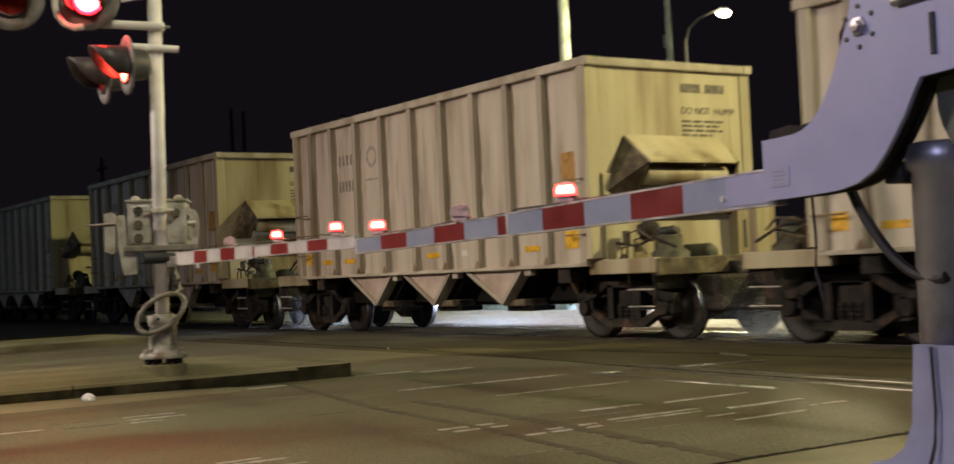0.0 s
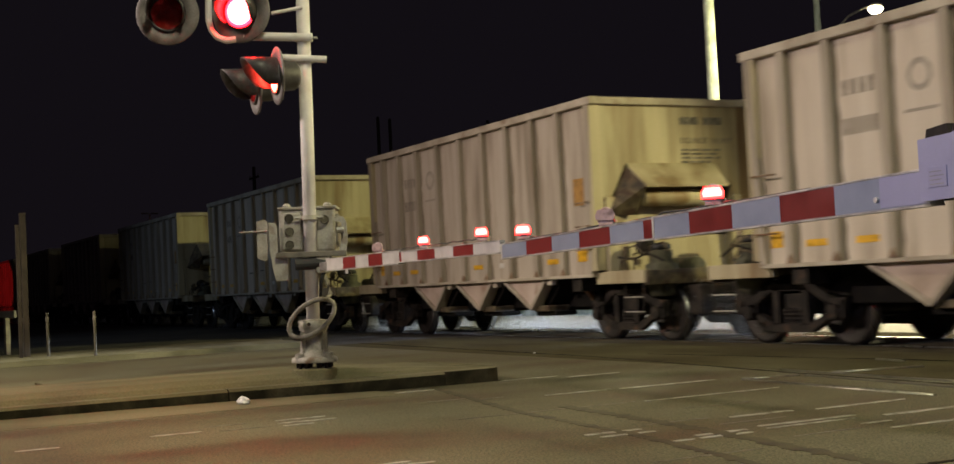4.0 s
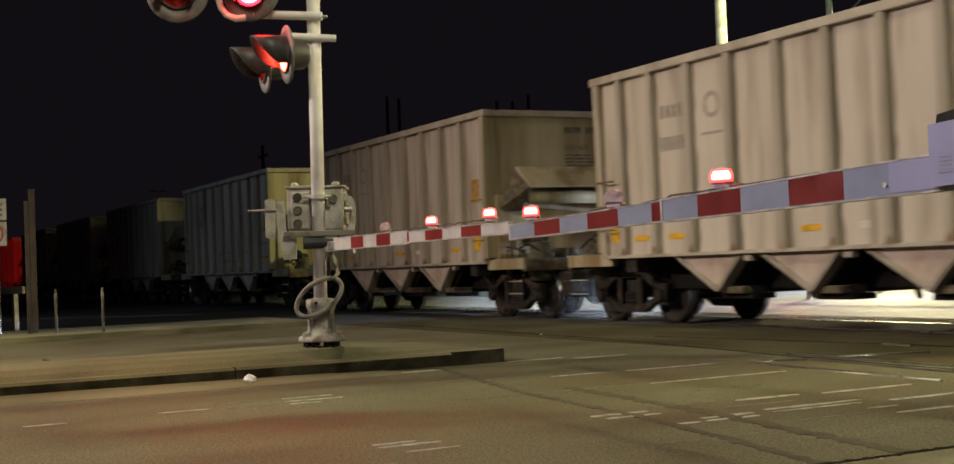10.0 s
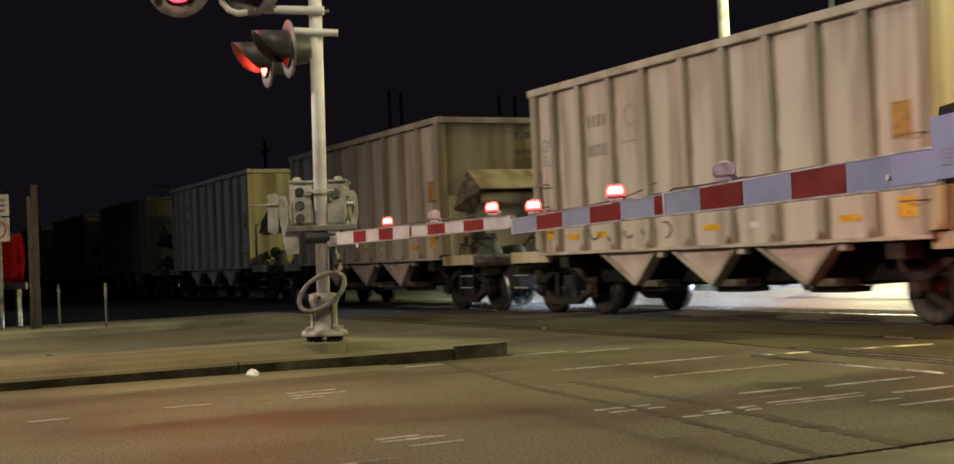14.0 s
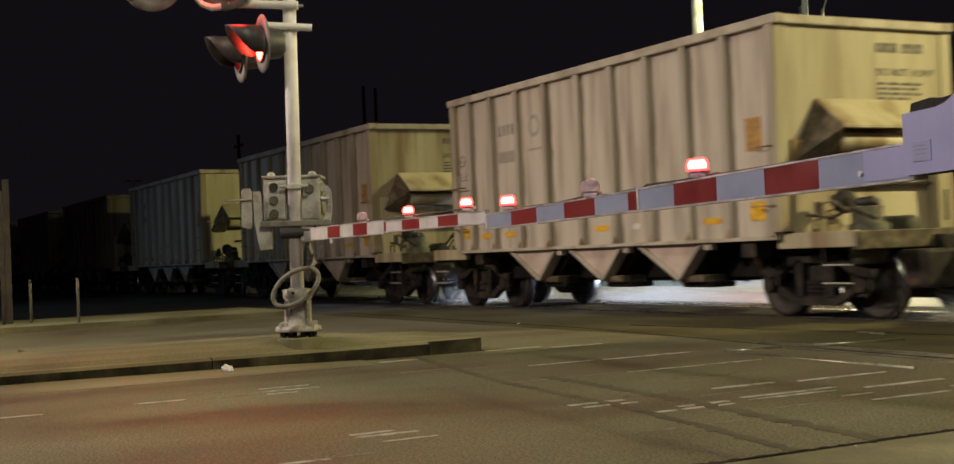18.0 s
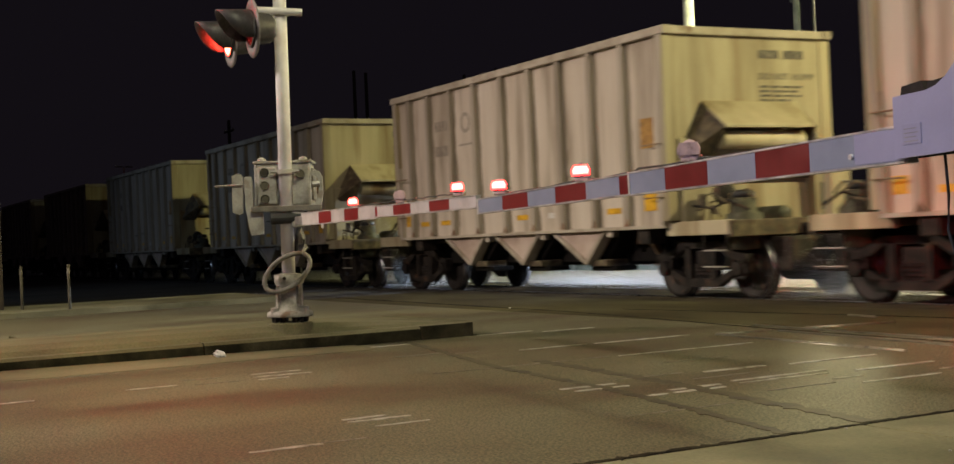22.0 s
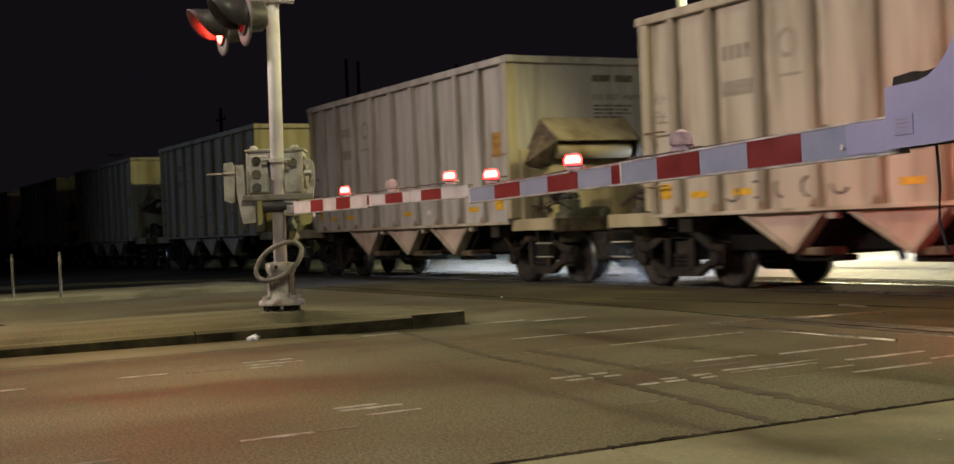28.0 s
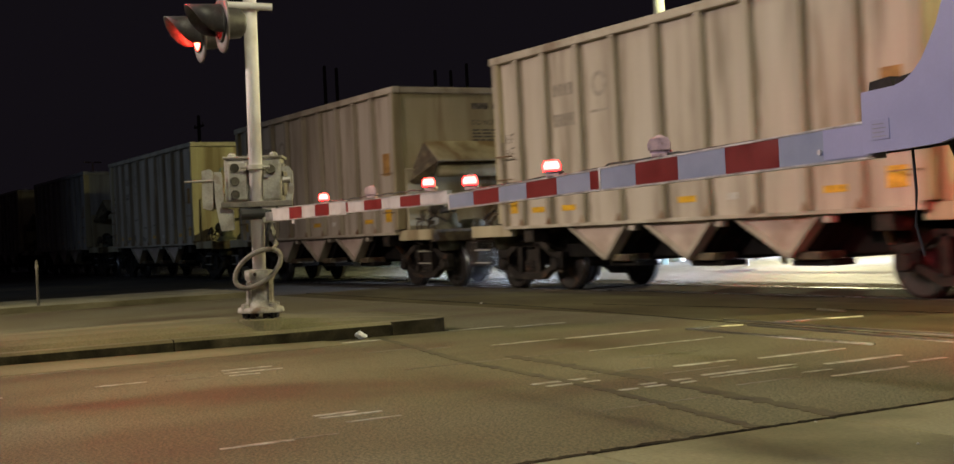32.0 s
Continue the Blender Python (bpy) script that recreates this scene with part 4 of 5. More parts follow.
# ---- spray thrown up under the train ----
def drop_material():
    """White drops that let part of the light through."""
    m = bpy.data.materials.new("white_water_drops")
    m.use_nodes = True
    nt = m.node_tree
    nt.nodes.clear()
    N, L = nt.nodes.new, nt.links.new
    out, mix, tr, df = N("ShaderNodeOutputMaterial"), N("ShaderNodeMixShader"), N("ShaderNodeBsdfTranslucent"), N("ShaderNodeBsdfDiffuse")
    tr.inputs["Color"].default_value = df.inputs["Color"].default_value = (0.88, 0.91, 0.95, 1)
    mix.inputs["Fac"].default_value = 0.15
    L(tr.outputs[0], mix.inputs[1]), L(df.outputs[0], mix.inputs[2]), L(mix.outputs[0], out.inputs["Surface"])
    return m


def spray_mesh(seed):
    rnd = np.random.RandomState(seed)
    n = 85000
    which = rnd.uniform(0, 1, n)
    x = np.where(which < 0.36, rnd.uniform(-3.6, 3.7, n), np.where(which < 0.84, rnd.normal(6.75, 0.55, n), rnd.normal(-2.4, 1.1, n)))
    y = np.where((which > 0.36) & (which < 0.84), rnd.choice([12.9, 13.5, 14.1, 14.7], n), rnd.choice([14.3, 14.5, 14.8, 15.2], n)) - 13.351 + rnd.normal(0, 0.25, n)
    lift = np.array([0.25 + 1.6 * max(0.0, 0.35 + noise.noise(Vector((a * 0.9, 0.3, seed * 3.7))) + 0.5 * noise.noise(Vector((a * 4.0, 0.3, seed)))) for a in x])
    z = np.abs(rnd.normal(0, 0.33, n)) * np.where(which > 0.84, 0.6, lift * np.where(which > 0.36, 1.3, 0.8)) + 0.004
    r = rnd.uniform(0.003, 0.0085, n)
    P = np.stack([x, y, z], 1)
    corners = rnd.normal(0, 1, (n, 3, 3))
    corners /= np.linalg.norm(corners, axis=2, keepdims=True)
    verts = (P[:, None, :] + corners * r[:, None, None]).reshape(-1, 3)
    faces = np.arange(n * 3).reshape(-1, 3)
    me = bpy.data.meshes.new("water_spray")
    me.from_pydata(verts.tolist(), [], faces.tolist())
    me.materials.append(M_DROP)
    return me


M_DROP = drop_material()
SPRAYS = []
spray_meshes = [spray_mesh(s) for s in range(3)]
for k in range(FIRST + 5, LAST + 1):
    s = tagged(new("water_spray", spray_meshes[k % 3]), "white mist of water drops thrown up by the wheels", "spray", "wheel spray", "stuff")
    s.location = (train_x(0, k), 13.351, 0)
    SPRAYS.append((k, s))


# ---- gates and signals ----
FLIPS = []


def flip_disc(parent, r, on_mat, off_mat, group, at):
    """A lens plate that is lit on one face and dark on the other, and turns over as the signal flashes."""
    b = B()
    lathe(b, [(0.0, -0.014), (r * 0.6, -0.0135), (r * 0.78, -0.013), (r * 0.92, -0.012), (r, 0.0), (r * 0.9, 0.012), (0.0, 0.012)], "y", 24)
    me = mesh_of("lens", b, [on_mat, off_mat, {M_ON: M_HOT, M_ON_SIDE: M_HOT_SIDE}.get(on_mat, on_mat)], True)
    for f in me.polygons:
        f.material_index = 1 if f.center.y > 0 else (2 if math.hypot(f.center.x, f.center.z) < r * 0.78 else 0)
    ob = part("lens", me, None, parent, "round red signal lens")
    ob.location = at
    if group:
        FLIPS.append((ob, at, group))
    return ob


def lamp_head(parent, at, face, tilt, group, hood=0.30, ring=0.33, lit=None, tunnel=0.0):
    """One round crossing signal: housing, background disc, hood and lens. It looks along -y of its own space."""
    b = B()
    lathe(b, [(0.02, 0.26), (0.10, 0.25), (0.15, 0.20), (0.165, 0.06), (0.19, 0.012), (0.19, -0.01), (0.17, -0.012), (0.165, 0.0), (0.12, 0.17), (0.02, 0.18)], "y", 28)
    head = part("signal_head", b, M_HOOD, parent, "round black flashing signal head", True)
    head.matrix_basis = Matrix.Translation(at) @ Matrix.Rotation(radians(face), 4, "Z") @ Matrix.Rotation(radians(tilt), 4, "X")
    if ring:
        b = B()
        lathe(b, [(0.192, 0.012), (ring - 0.01, 0.010), (ring, 0.022), (ring - 0.008, 0.032), (0.192, 0.026)], "y", 36, (0, 0, 0), True)
        part("background_disc", b, M_DISC, head, "weathered dark background disc", True)
    b = B()
    n, ro, ri = 22, 0.195, 0.185
    rows = []
    for k in range(n + 1):
        a = math.radians(-35 + 250 * k / n)
        length = hood * (0.25 + 0.75 * max(0.0, math.sin((k / n) * math.pi)) ** 0.7)
        c, s = math.cos(a), math.sin(a)
        rows.append([b.verts.new(p) for p in ((ro * c, -0.012, ro * s), (ro * c, -0.012 - length, ro * s), (ri * c, -0.012 - length, ri * s), (ri * c, -0.012, ri * s))])
    for p, q in zip(rows, rows[1:]):
        for i in range(4):
            b.faces.new((p[i], q[i], q[(i + 1) % 4], p[(i + 1) % 4]))
    b.faces.new(rows[0]), b.faces.new(rows[-1][::-1])
    part("sun_hood", b, M_HOOD, head, "worn black sun hood", True)
    # tunnel: a tube added to heads out of view, to narrow their beam
    if tunnel:
        b = B()
        lathe(b, [(0.197, -0.012), (0.197, -0.012 - tunnel), (0.205, -0.012 - tunnel), (0.205, -0.012)], "y", 28, (0, 0, 0), True)
        part("tunnel_visor", b, M_BLACK, head, "unseen black tube that narrows the red beam", True)
    flip_disc(head, 0.165 if tunnel else 0.178, lit or M_ON, M_OFF, group, (0, -0.002, 0))
    return head


def gate_lamp(parent, x, z, group, f=1.0):
    """A small lamp clamped on top of the arm and turned towards the road."""
    b = box(B(), -0.045 * f, 0.045 * f, -0.025, 0.03, 0.0, 0.022, 0.005)
    prism(b, [(-0.056 * f, 0.022), (0.056 * f, 0.022), (0.050 * f, 0.034), (-0.050 * f, 0.034)], "y", -0.018, 0.028)
    base = part("arm_lamp", b, M_LENS, parent, "small red lamp on the gate arm")
    base.matrix_basis = pose(x, 0, z, 0, 0, 38)
    b = B()
    lathe(b, [(0.030 * f, 0.0), (0.046 * f, 0.002), (0.048 * f, 0.006), (0.042 * f, 0.026), (0.02 * f, 0.032)], "y", 16, (0, -0.016, 0.064))
    part("lamp_back", b, M_LENS, base, "pale pink lamp shell", True)
    b = B()
    prism(b, [(-0.058 * f, -0.032), (0.058 * f, -0.032), (0.062 * f, 0.0), (0.046 * f, 0.030), (-0.046 * f, 0.030), (-0.062 * f, 0.0)], "y", -0.006, 0.006)
    prism(b, [(-0.048 * f, -0.021), (0.048 * f, -0.021), (0.052 * f, 0.001), (0.038 * f, 0.024), (-0.038 * f, 0.024), (-0.052 * f, 0.001)], "y", -0.010, -0.0062)
    me = mesh_of("lens", b, [M_ON_SMALL, M_LENS, M_HOT_SMALL])
    for fc in me.polygons:
        fc.material_index = 2 if fc.center.y < -0.0061 else (0 if fc.center.y < -0.001 else 1)
    ob = part("lens", me, None, base, "glowing red lamp lens")
    ob.location = (0, -0.022, 0.066)
    if group:
        FLIPS.append((ob, (0, -0.022, 0.066), group))
    return base


def arm_section(parent, x0, x1, bounds, first_red, zc, slope, h0, h1, thick, pale):
    """A tapered hollow arm section: core, bright edges and the sheeting of each stripe."""
    z = lambda x: zc + slope * x
    hh = lambda x: h0 + (h1 - h0) * (x - x0) / (x1 - x0)
    b = B()
    prism(b, [(x0, z(x0) - hh(x0)), (x1, z(x1) - hh(x1)), (x1, z(x1) + hh(x1)), (x0, z(x0) + hh(x0))], "y", -thick, thick)
    sec = part("arm_section", b, M_EDGE, parent, "aluminium arm section with reflective stripes")
    for s in (-1, 1):
        b = B()
        prism(b, [(x0, z(x0) + s * hh(x0) - 0.004), (x1, z(x1) + s * hh(x1) - 0.004), (x1, z(x1) + s * hh(x1) + 0.004), (x0, z(x0) + s * hh(x0) + 0.004)], "y", -thick - 0.007, thick + 0.007)
        part("arm_edge", b, M_EDGE, sec)
    red = first_red
    for a, c in zip(bounds, bounds[1:]):
        for s in (-1, 1):
            b = B()
            m = 0.006
            prism(b, [(a + 0.001, z(a) - hh(a) + m), (c - 0.001, z(c) - hh(c) + m), (c - 0.001, z(c) + hh(c) - m), (a + 0.001, z(a) + hh(a) - m)], "y", *sorted((s * thick, s * (thick + 0.0035))))
            part("stripe", b, M_RED if red else pale, sec, "dark red reflective stripe" if red else "silver white reflective stripe")
        red = not red
    return sec


# near gate: the arm comes in from its post and ends mid-road
near_gate = thing("crossing_gate", "lowered red and silver striped gate arm on bracket and post", "crossing gate", pose(-5.521, 4.099, 0, 0, 0, -5.7), "crossing gates")
SL = 0.0167
arm_section(near_gate, -0.37, 1.84, (-0.37, 0.0, 0.406, 0.812, 1.218, 1.84), False, 1.333, SL, 0.060, 0.072, 0.020, M_SILVER)
arm_section(near_gate, -2.54, -0.372, (-2.54, -2.123, -1.717, -1.311, -0.905, -0.499, -0.372), False, 1.333, SL, 0.050, 0.057, 0.016, M_SILVER)
part("sleeve", box(B(), 1.52, 1.80, -0.026, 0.026, 1.298, 1.425, 0.004), M_BRACKET, near_gate, "pale sleeve at the root of the arm")
part("rivet", tube(B(), (1.50, -0.022, 1.335), (1.50, -0.034, 1.335), 0.012, seg=10), M_EDGE, near_gate)
part("arm_tip", box(B(), -2.575, -2.542, -0.02, 0.02, 1.235, 1.345, 0.004), M_EDGE, near_gate)
part("joint_plate", box(B(), -0.39, -0.366, -0.028, 0.028, 1.264, 1.392, 0.003), M_EDGE, near_gate)
for x, g in ((-2.18, 0), (-0.97, 1), (0.22, 2)):
    gate_lamp(near_gate, x, 1.333 + SL * x + 0.058 + (0.012 if x > -0.3 else 0.0), g)
b = B()
pts = []
for k in range(61):
    x = -2.2 + 3.2 * k / 60
    pts.append((x, 0.012, 1.333 + SL * x + (0.074 if x > -0.37 else 0.058) + 0.012 * (x < 0.4) * abs(math.sin(x * 4.2)) * (0.4 + 0.6 * math.sin(x * 1.7) ** 2)))
part("lamp_cable", bent(b, pts, 0.006, 6), M_RUBBER, near_gate, "thin black cable along the arm")
b = B()
outline = [(1.80, 1.305), (1.80, 1.547), (1.985, 1.553), (2.04, 1.565), (2.09, 1.592), (2.14, 1.635), (2.18, 1.69), (2.22, 1.75), (2.256, 1.83), (2.29, 1.90), (2.32, 1.97), (2.36, 2.30), (2.92, 2.34), (2.92, 1.70), (2.78, 1.685), (2.64, 1.678), (2.60, 1.62), (2.56, 1.555), (2.51, 1.49), (2.46, 1.43), (2.40, 1.375), (2.32, 1.338), (2.22, 1.318), (2.05, 1.31)]
prism(b, outline, "y", -0.055, -0.035)
bracket = part("bracket", b, M_BRACKET, near_gate, "large pale curved bracket plate")
b = B()
prism(b, outline, "y", 0.035, 0.055)
part("bracket_plate", b, M_TRUCK, bracket)
# solid dark filling that stands in for the shade between the plates
b = B()
prism(b, [(2.24 if x < 2.3 else x - 0.02, z + 0.012 if z < 1.6 else z) for x, z in outline if x > 2.2], "y", -0.034, 0.034)
part("bracket_core", b, M_TRUCK, bracket, "dark filling for the shaded space inside the bracket")
for k, x in enumerate((1.82, 1.965)):
    b = B()
    prism(b, [(x, 1.545), (x + 0.14, 1.555), (x + 0.12, 1.595), (x + 0.01, 1.585)], "y", -0.034, 0.034)
    part("spacer", b, M_TRUCK, bracket)
lathe(b := B(), [(0.002, -0.085), (0.022, -0.083), (0.024, -0.07), (0.036, -0.068), (0.038, -0.056), (0.002, -0.055)], "y", 6, (2.366, 0, 1.904))
part("pivot_bolt", b, M_POST, bracket, "large hexagon pivot bolt")
for k in range(6):
    a = 2 * math.pi * (k + 0.5) / 6
    lathe(b := B(), [(0.002, -0.063), (0.009, -0.062), (0.0105, -0.056), (0.002, -0.055)], "y", 6, (2.366 + 0.075 * math.cos(a), 0, 1.904 + 0.075 * math.sin(a)))
    part("bolt", b, M_CONDUIT, bracket)
part("cable_tie", box(B(), 2.70, 2.722, -0.064, -0.055, 1.745, 1.89, 0.003), M_RUBBER, bracket)
part("label_plate", box(B(), 1.85, 1.955, -0.0585, -0.055, 1.355, 1.435, 0.001), M_BRACKET, bracket, "pale label with unreadable writing")
for k in range(4):
    part("label_line", box(B(), 1.862, 1.94 - 0.012 * (k % 2), -0.0592, -0.0585, 1.366 + 0.016 * k, 1.369 + 0.016 * k), M_STEEL, bracket)
part("tube_clamp", tube(B(), (2.55, -0.07, 1.955), (2.95, -0.07, 1.965), 0.016), M_STEEL, bracket)
# mechanism, post and foot
b = B()
lathe(b, [(0.02, -0.02), (0.28, -0.02), (0.31, 0.02), (0.31, 0.30), (0.27, 0.36), (0.02, 0.37)], "y", 32, (2.90, 0.06, 1.62))
part("mechanism_housing", b, M_HOUSING, near_gate, "round grey gate mechanism housing", True)
b = B()
lathe(b, [(0.10, 0.70), (0.105, 0.72), (0.105, 1.36), (0.125, 1.38), (0.125, 1.46), (0.09, 1.47)], "z", 24, (2.515, 0.16, 0))
part("post", b, M_POST, near_gate, "grey steel gate post", True)
part("post_collar", box(B(), 2.33, 2.42, 0.06, 0.26, 1.33, 1.41, 0.01), M_BLACK, near_gate)
for y in (0.02, 0.30):
    b = B()
    prism(b, [(2.47, 0.745), (2.76, 0.745), (2.76, 0.245), (2.235, 0.245), (2.235, 0.302), (2.33, 0.325), (2.40, 0.37), (2.445, 0.46)], "y", y, y + 0.03)
    part("foot_plate", b, M_FOOT, near_gate, "pale cast foot plate of the gate post")
part("foot_web", box(B(), 2.49, 2.74, 0.05, 0.30, 0.245, 0.735, 0.01), M_FOOT, near_gate)
part("foot_cable", bent(B(), [(2.56, 0.010, 0.74), (2.57, 0.008, 0.52), (2.56, 0.006, 0.40), (2.53, 0.0, 0.30)], 0.006, 6), M_RUBBER, near_gate)
part("base_plate", box(B(), 2.31, 3.05, -0.15, 0.46, 0.196, 0.244, 0.006), M_FOOT, near_gate)
part("foundation", box(B(), 2.52, 3.10, -0.05, 0.44, -0.02, 0.196, 0.012), M_CONCRETE, near_gate, "stained concrete foundation block")
for x, y in ((2.36, -0.08), (2.95, -0.08), (2.36, 0.40), (2.95, 0.40)):
    part("anchor_bolt", tube(B(), (x, y, 0.18), (x, y, 0.31), 0.016, seg=8), M_CONDUIT, near_gate)
b = B()
bent(b, [(2.15 + 0.021 * k, 0.075, 1.32 - 0.016 * k - 0.11 * math.sin(k / 21 * math.pi) ** 0.8) for k in range(22)], 0.020, 8)
part("hose", b, M_RUBBER, near_gate, "black rubber hose below the bracket")
part("drop_cable", bent(B(), [(1.98, 0.03, 1.31), (1.99, 0.03, 1.15), (1.98, 0.03, 1.02), (2.02, 0.03, 0.90)], 0.006, 6), M_RUBBER, near_gate)
part("mast", tube(B(), (2.98, 0.22, 0.29), (2.98, 0.22, 3.6), 0.07, seg=18), M_MAST, near_gate)
for x, g in ((2.45, 1), (3.27, 2)):
    part("lamp_bracket", tube(B(), (2.98, 0.22, 2.95), (x, 0.22, 2.95), 0.025), M_MAST, near_gate)
    lamp_head(near_gate, (x, 0.36, 2.95), 217 if g == 1 else 196, 16 if g == 1 else 4, g, 0.2, 0.3, M_BEAM, 0.62)

# far gate: mast on the median whose arm meets the near one
MAST = pose(-13.14, 4.755, 0, 0, 0, 63.6) @ pose(0, 0, 0, 0, 0.6, 0)
far_gate = thing("crossing_gate", "silver signal mast with flashing red lamps and striped gate arm", "crossing gate", MAST, "crossing gates")
ft = MAST.inverted() @ pose(-9.899, 4.543, 0, 0, 0, -4.55)
arm = part("gate_arm", box(B(), -2.95, -2.70, -0.03, 0.03, 1.285, 1.375, 0.008), M_STEEL, far_gate, "striped red and white gate arm")
arm.matrix_basis = ft
arm_section(arm, -0.45, 1.72, (-0.45, -0.40, 0.0, 0.406, 0.812, 1.218, 1.72), True, 1.334, -0.003, 0.046, 0.044, 0.016, M_WHITE_TAPE)
arm_section(arm, -2.72, -0.452, (-2.72, -2.121, -1.715, -1.309, -0.903, -0.452), False, 1.334, -0.003, 0.062, 0.056, 0.020, M_WHITE_TAPE)
arm_lamps = [(-1.06, 1), (0.15, 2), (1.38, 0)]
for x, g in arm_lamps:
    gate_lamp(arm, x, 1.334 + 0.052, g, 0.9)
part("lamp_cable", bent(B(), [(-1.0 + 2.3 * k / 30, 0.01, 1.40 + 0.01 * abs(math.sin(k * 0.9))) for k in range(31)], 0.005, 6), M_RUBBER, arm)
part("clip", box(B(), -2.05, -1.97, -0.024, -0.018, 1.235, 1.275), M_WHITE_TAPE, arm)
tube(b := B(), (0, 0, 0.70), (0, 0, 4.9), 0.0705, seg=24)
part("mast_pole", b, M_MAST, far_gate, "silver painted steel pole", True)
b = B()
lathe(b, [(0.24, 0.335), (0.245, 0.345), (0.24, 0.385), (0.17, 0.41), (0.135, 0.47), (0.125, 0.58), (0.13, 0.66), (0.155, 0.69), (0.16, 0.775), (0.10, 0.785), (0.09, 0.79)], "z", 20)
foot = part("cast_base", b, M_CASTING, far_gate, "scalloped cast iron mast base", True)
for k in range(4):
    a = math.pi / 4 + k * math.pi / 2
    part("base_rib", prism(B(), [(-0.02, 0.385), (0.02, 0.385), (0.015, 0.66), (-0.015, 0.66)], "y", 0.10, 0.17), M_CASTING, foot).matrix_basis = Matrix.Rotation(a, 4, "Z")
    part("anchor_bolt", tube(B(), (0.19 * math.cos(a), 0.19 * math.sin(a), 0.12), (0.19 * math.cos(a), 0.19 * math.sin(a), 0.44), 0.018, seg=8), M_TRUCK, foot)
    part("lug", lathe(B(), [(0.01, 0.36), (0.045, 0.362), (0.045, 0.43), (0.02, 0.44)], "z", 10, (0.2 * math.cos(a), 0.2 * math.sin(a), 0)), M_CASTING, foot)
part("set_bolt", tube(B(), (-0.03, -0.15, 0.74), (-0.03, -0.175, 0.74), 0.02, seg=6), M_TRUCK, foot)
part("foundation", lathe(B(), [(0.236, 0.02), (0.234, 0.262), (0.22, 0.276), (0.01, 0.278)], "z", 28), M_MEDIAN, far_gate, "low concrete foundation under the mast")
for k in range(8):
    a = math.pi / 8 + k * math.pi / 4
    part("levelling_nut", tube(B(), (0.17 * math.cos(a), 0.17 * math.sin(a), 0.28), (0.17 * math.cos(a), 0.17 * math.sin(a), 0.345), 0.030, seg=6), M_TRUCK, foot)
# conduit loop round the foot
b = B()
pts = [(0.24 * math.cos(a), -0.16 + 0.03 * math.cos(2 * a), 0.80 + 0.17 * math.sin(a) + 0.10 * math.cos(a)) for a in [math.radians(35 + 12 * k) for k in range(32)]]
pts = [(0.12, -0.02, 1.28), (0.17, -0.06, 1.16)] + [(0.20, -0.1, 1.05)] + pts[1:]
part("conduit", bent(b, pts, 0.026, 8), M_CONDUIT, far_gate, "loop of dull flexible conduit", True)
part("drop_conduit", bent(B(), [(0.10, -0.04, 1.42), (0.14, -0.06, 1.30), (0.10, -0.07, 1.16), (0.09, -0.03, 1.0)], 0.02, 8), M_BLACK, far_gate)
# gate machine
machine = part("gate_machine", box(B(), -0.34, 0.26, 0.06, 0.50, 1.50, 1.965, 0.03), M_BOX, far_gate, "weathered silver gate machine box")
part("machine_lid", box(B(), -0.35, 0.28, 0.04, 0.52, 1.955, 1.985, 0.01), M_BOX, machine)
for x, z in ((-0.22, 1.86), (-0.22, 1.72), (-0.22, 1.58), (0.15, 1.84)):
    lathe(b := B(), [(0.005, -0.012), (0.034, -0.012), (0.040, -0.02), (0.048, -0.018), (0.050, 0.04), (0.005, 0.041)], "y", 16, (x, 0 if x < 0 else 0.05, z))
    part("cover_plug", b, M_KERB, machine)
part("front_casting", box(B(), -0.30, -0.10, 0.0, 0.07, 1.52, 1.92, 0.02), M_BOX, machine)
for x in (-0.27, -0.06, 0.17):
    part("lid_lug", lathe(B(), [(0.01, 1.98), (0.045, 1.982), (0.045, 2.01), (0.025, 2.03), (0.01, 2.032)], "z", 12, (x, 0.20, 0)), M_BOX, machine)
part("side_cover", box(B(), 0.255, 0.285, 0.10, 0.46, 1.56, 1.90, 0.012), M_CASTING, machine, "dark side cover of the machine")
part("mount_plate", box(B(), -0.36, 0.38, -0.115, -0.075, 1.44, 1.50, 0.008), M_CONDUIT, far_gate, "brownish steel mounting bar")
for z in (1.475, 1.86, 3.53, 3.765):
    lathe(b := B(), [(0.072, z - 0.025), (0.098, z - 0.022), (0.098, z + 0.022), (0.072, z + 0.025)], "z", 20)
    part("pole_clamp", b, M_BOX, far_gate)
    part("clamp_bolt", tube(B(), (-0.15, -0.05, z), (0.15, -0.05, z), 0.016, seg=8), M_STEEL, far_gate)
# counterweights, on both sides of the machine
for y, pts in ((0.02, [(-0.57, 1.45), (-0.49, 1.42), (-0.465, 1.44), (-0.455, 1.83), (-0.49, 1.86), (-0.57, 1.84)]), (-0.06, [(-0.43, 1.82), (-0.36, 1.82), (-0.345, 1.75), (-0.34, 1.45), (-0.24, 1.42), (-0.24, 1.21), (-0.37, 1.20), (-0.40, 1.34), (-0.425, 1.52)])):
    b = B()
    prism(b, pts, "y", y, y + 0.06)
    part("counterweight", b, M_BOX, far_gate, "pale flat counterweight plate")
b = B()
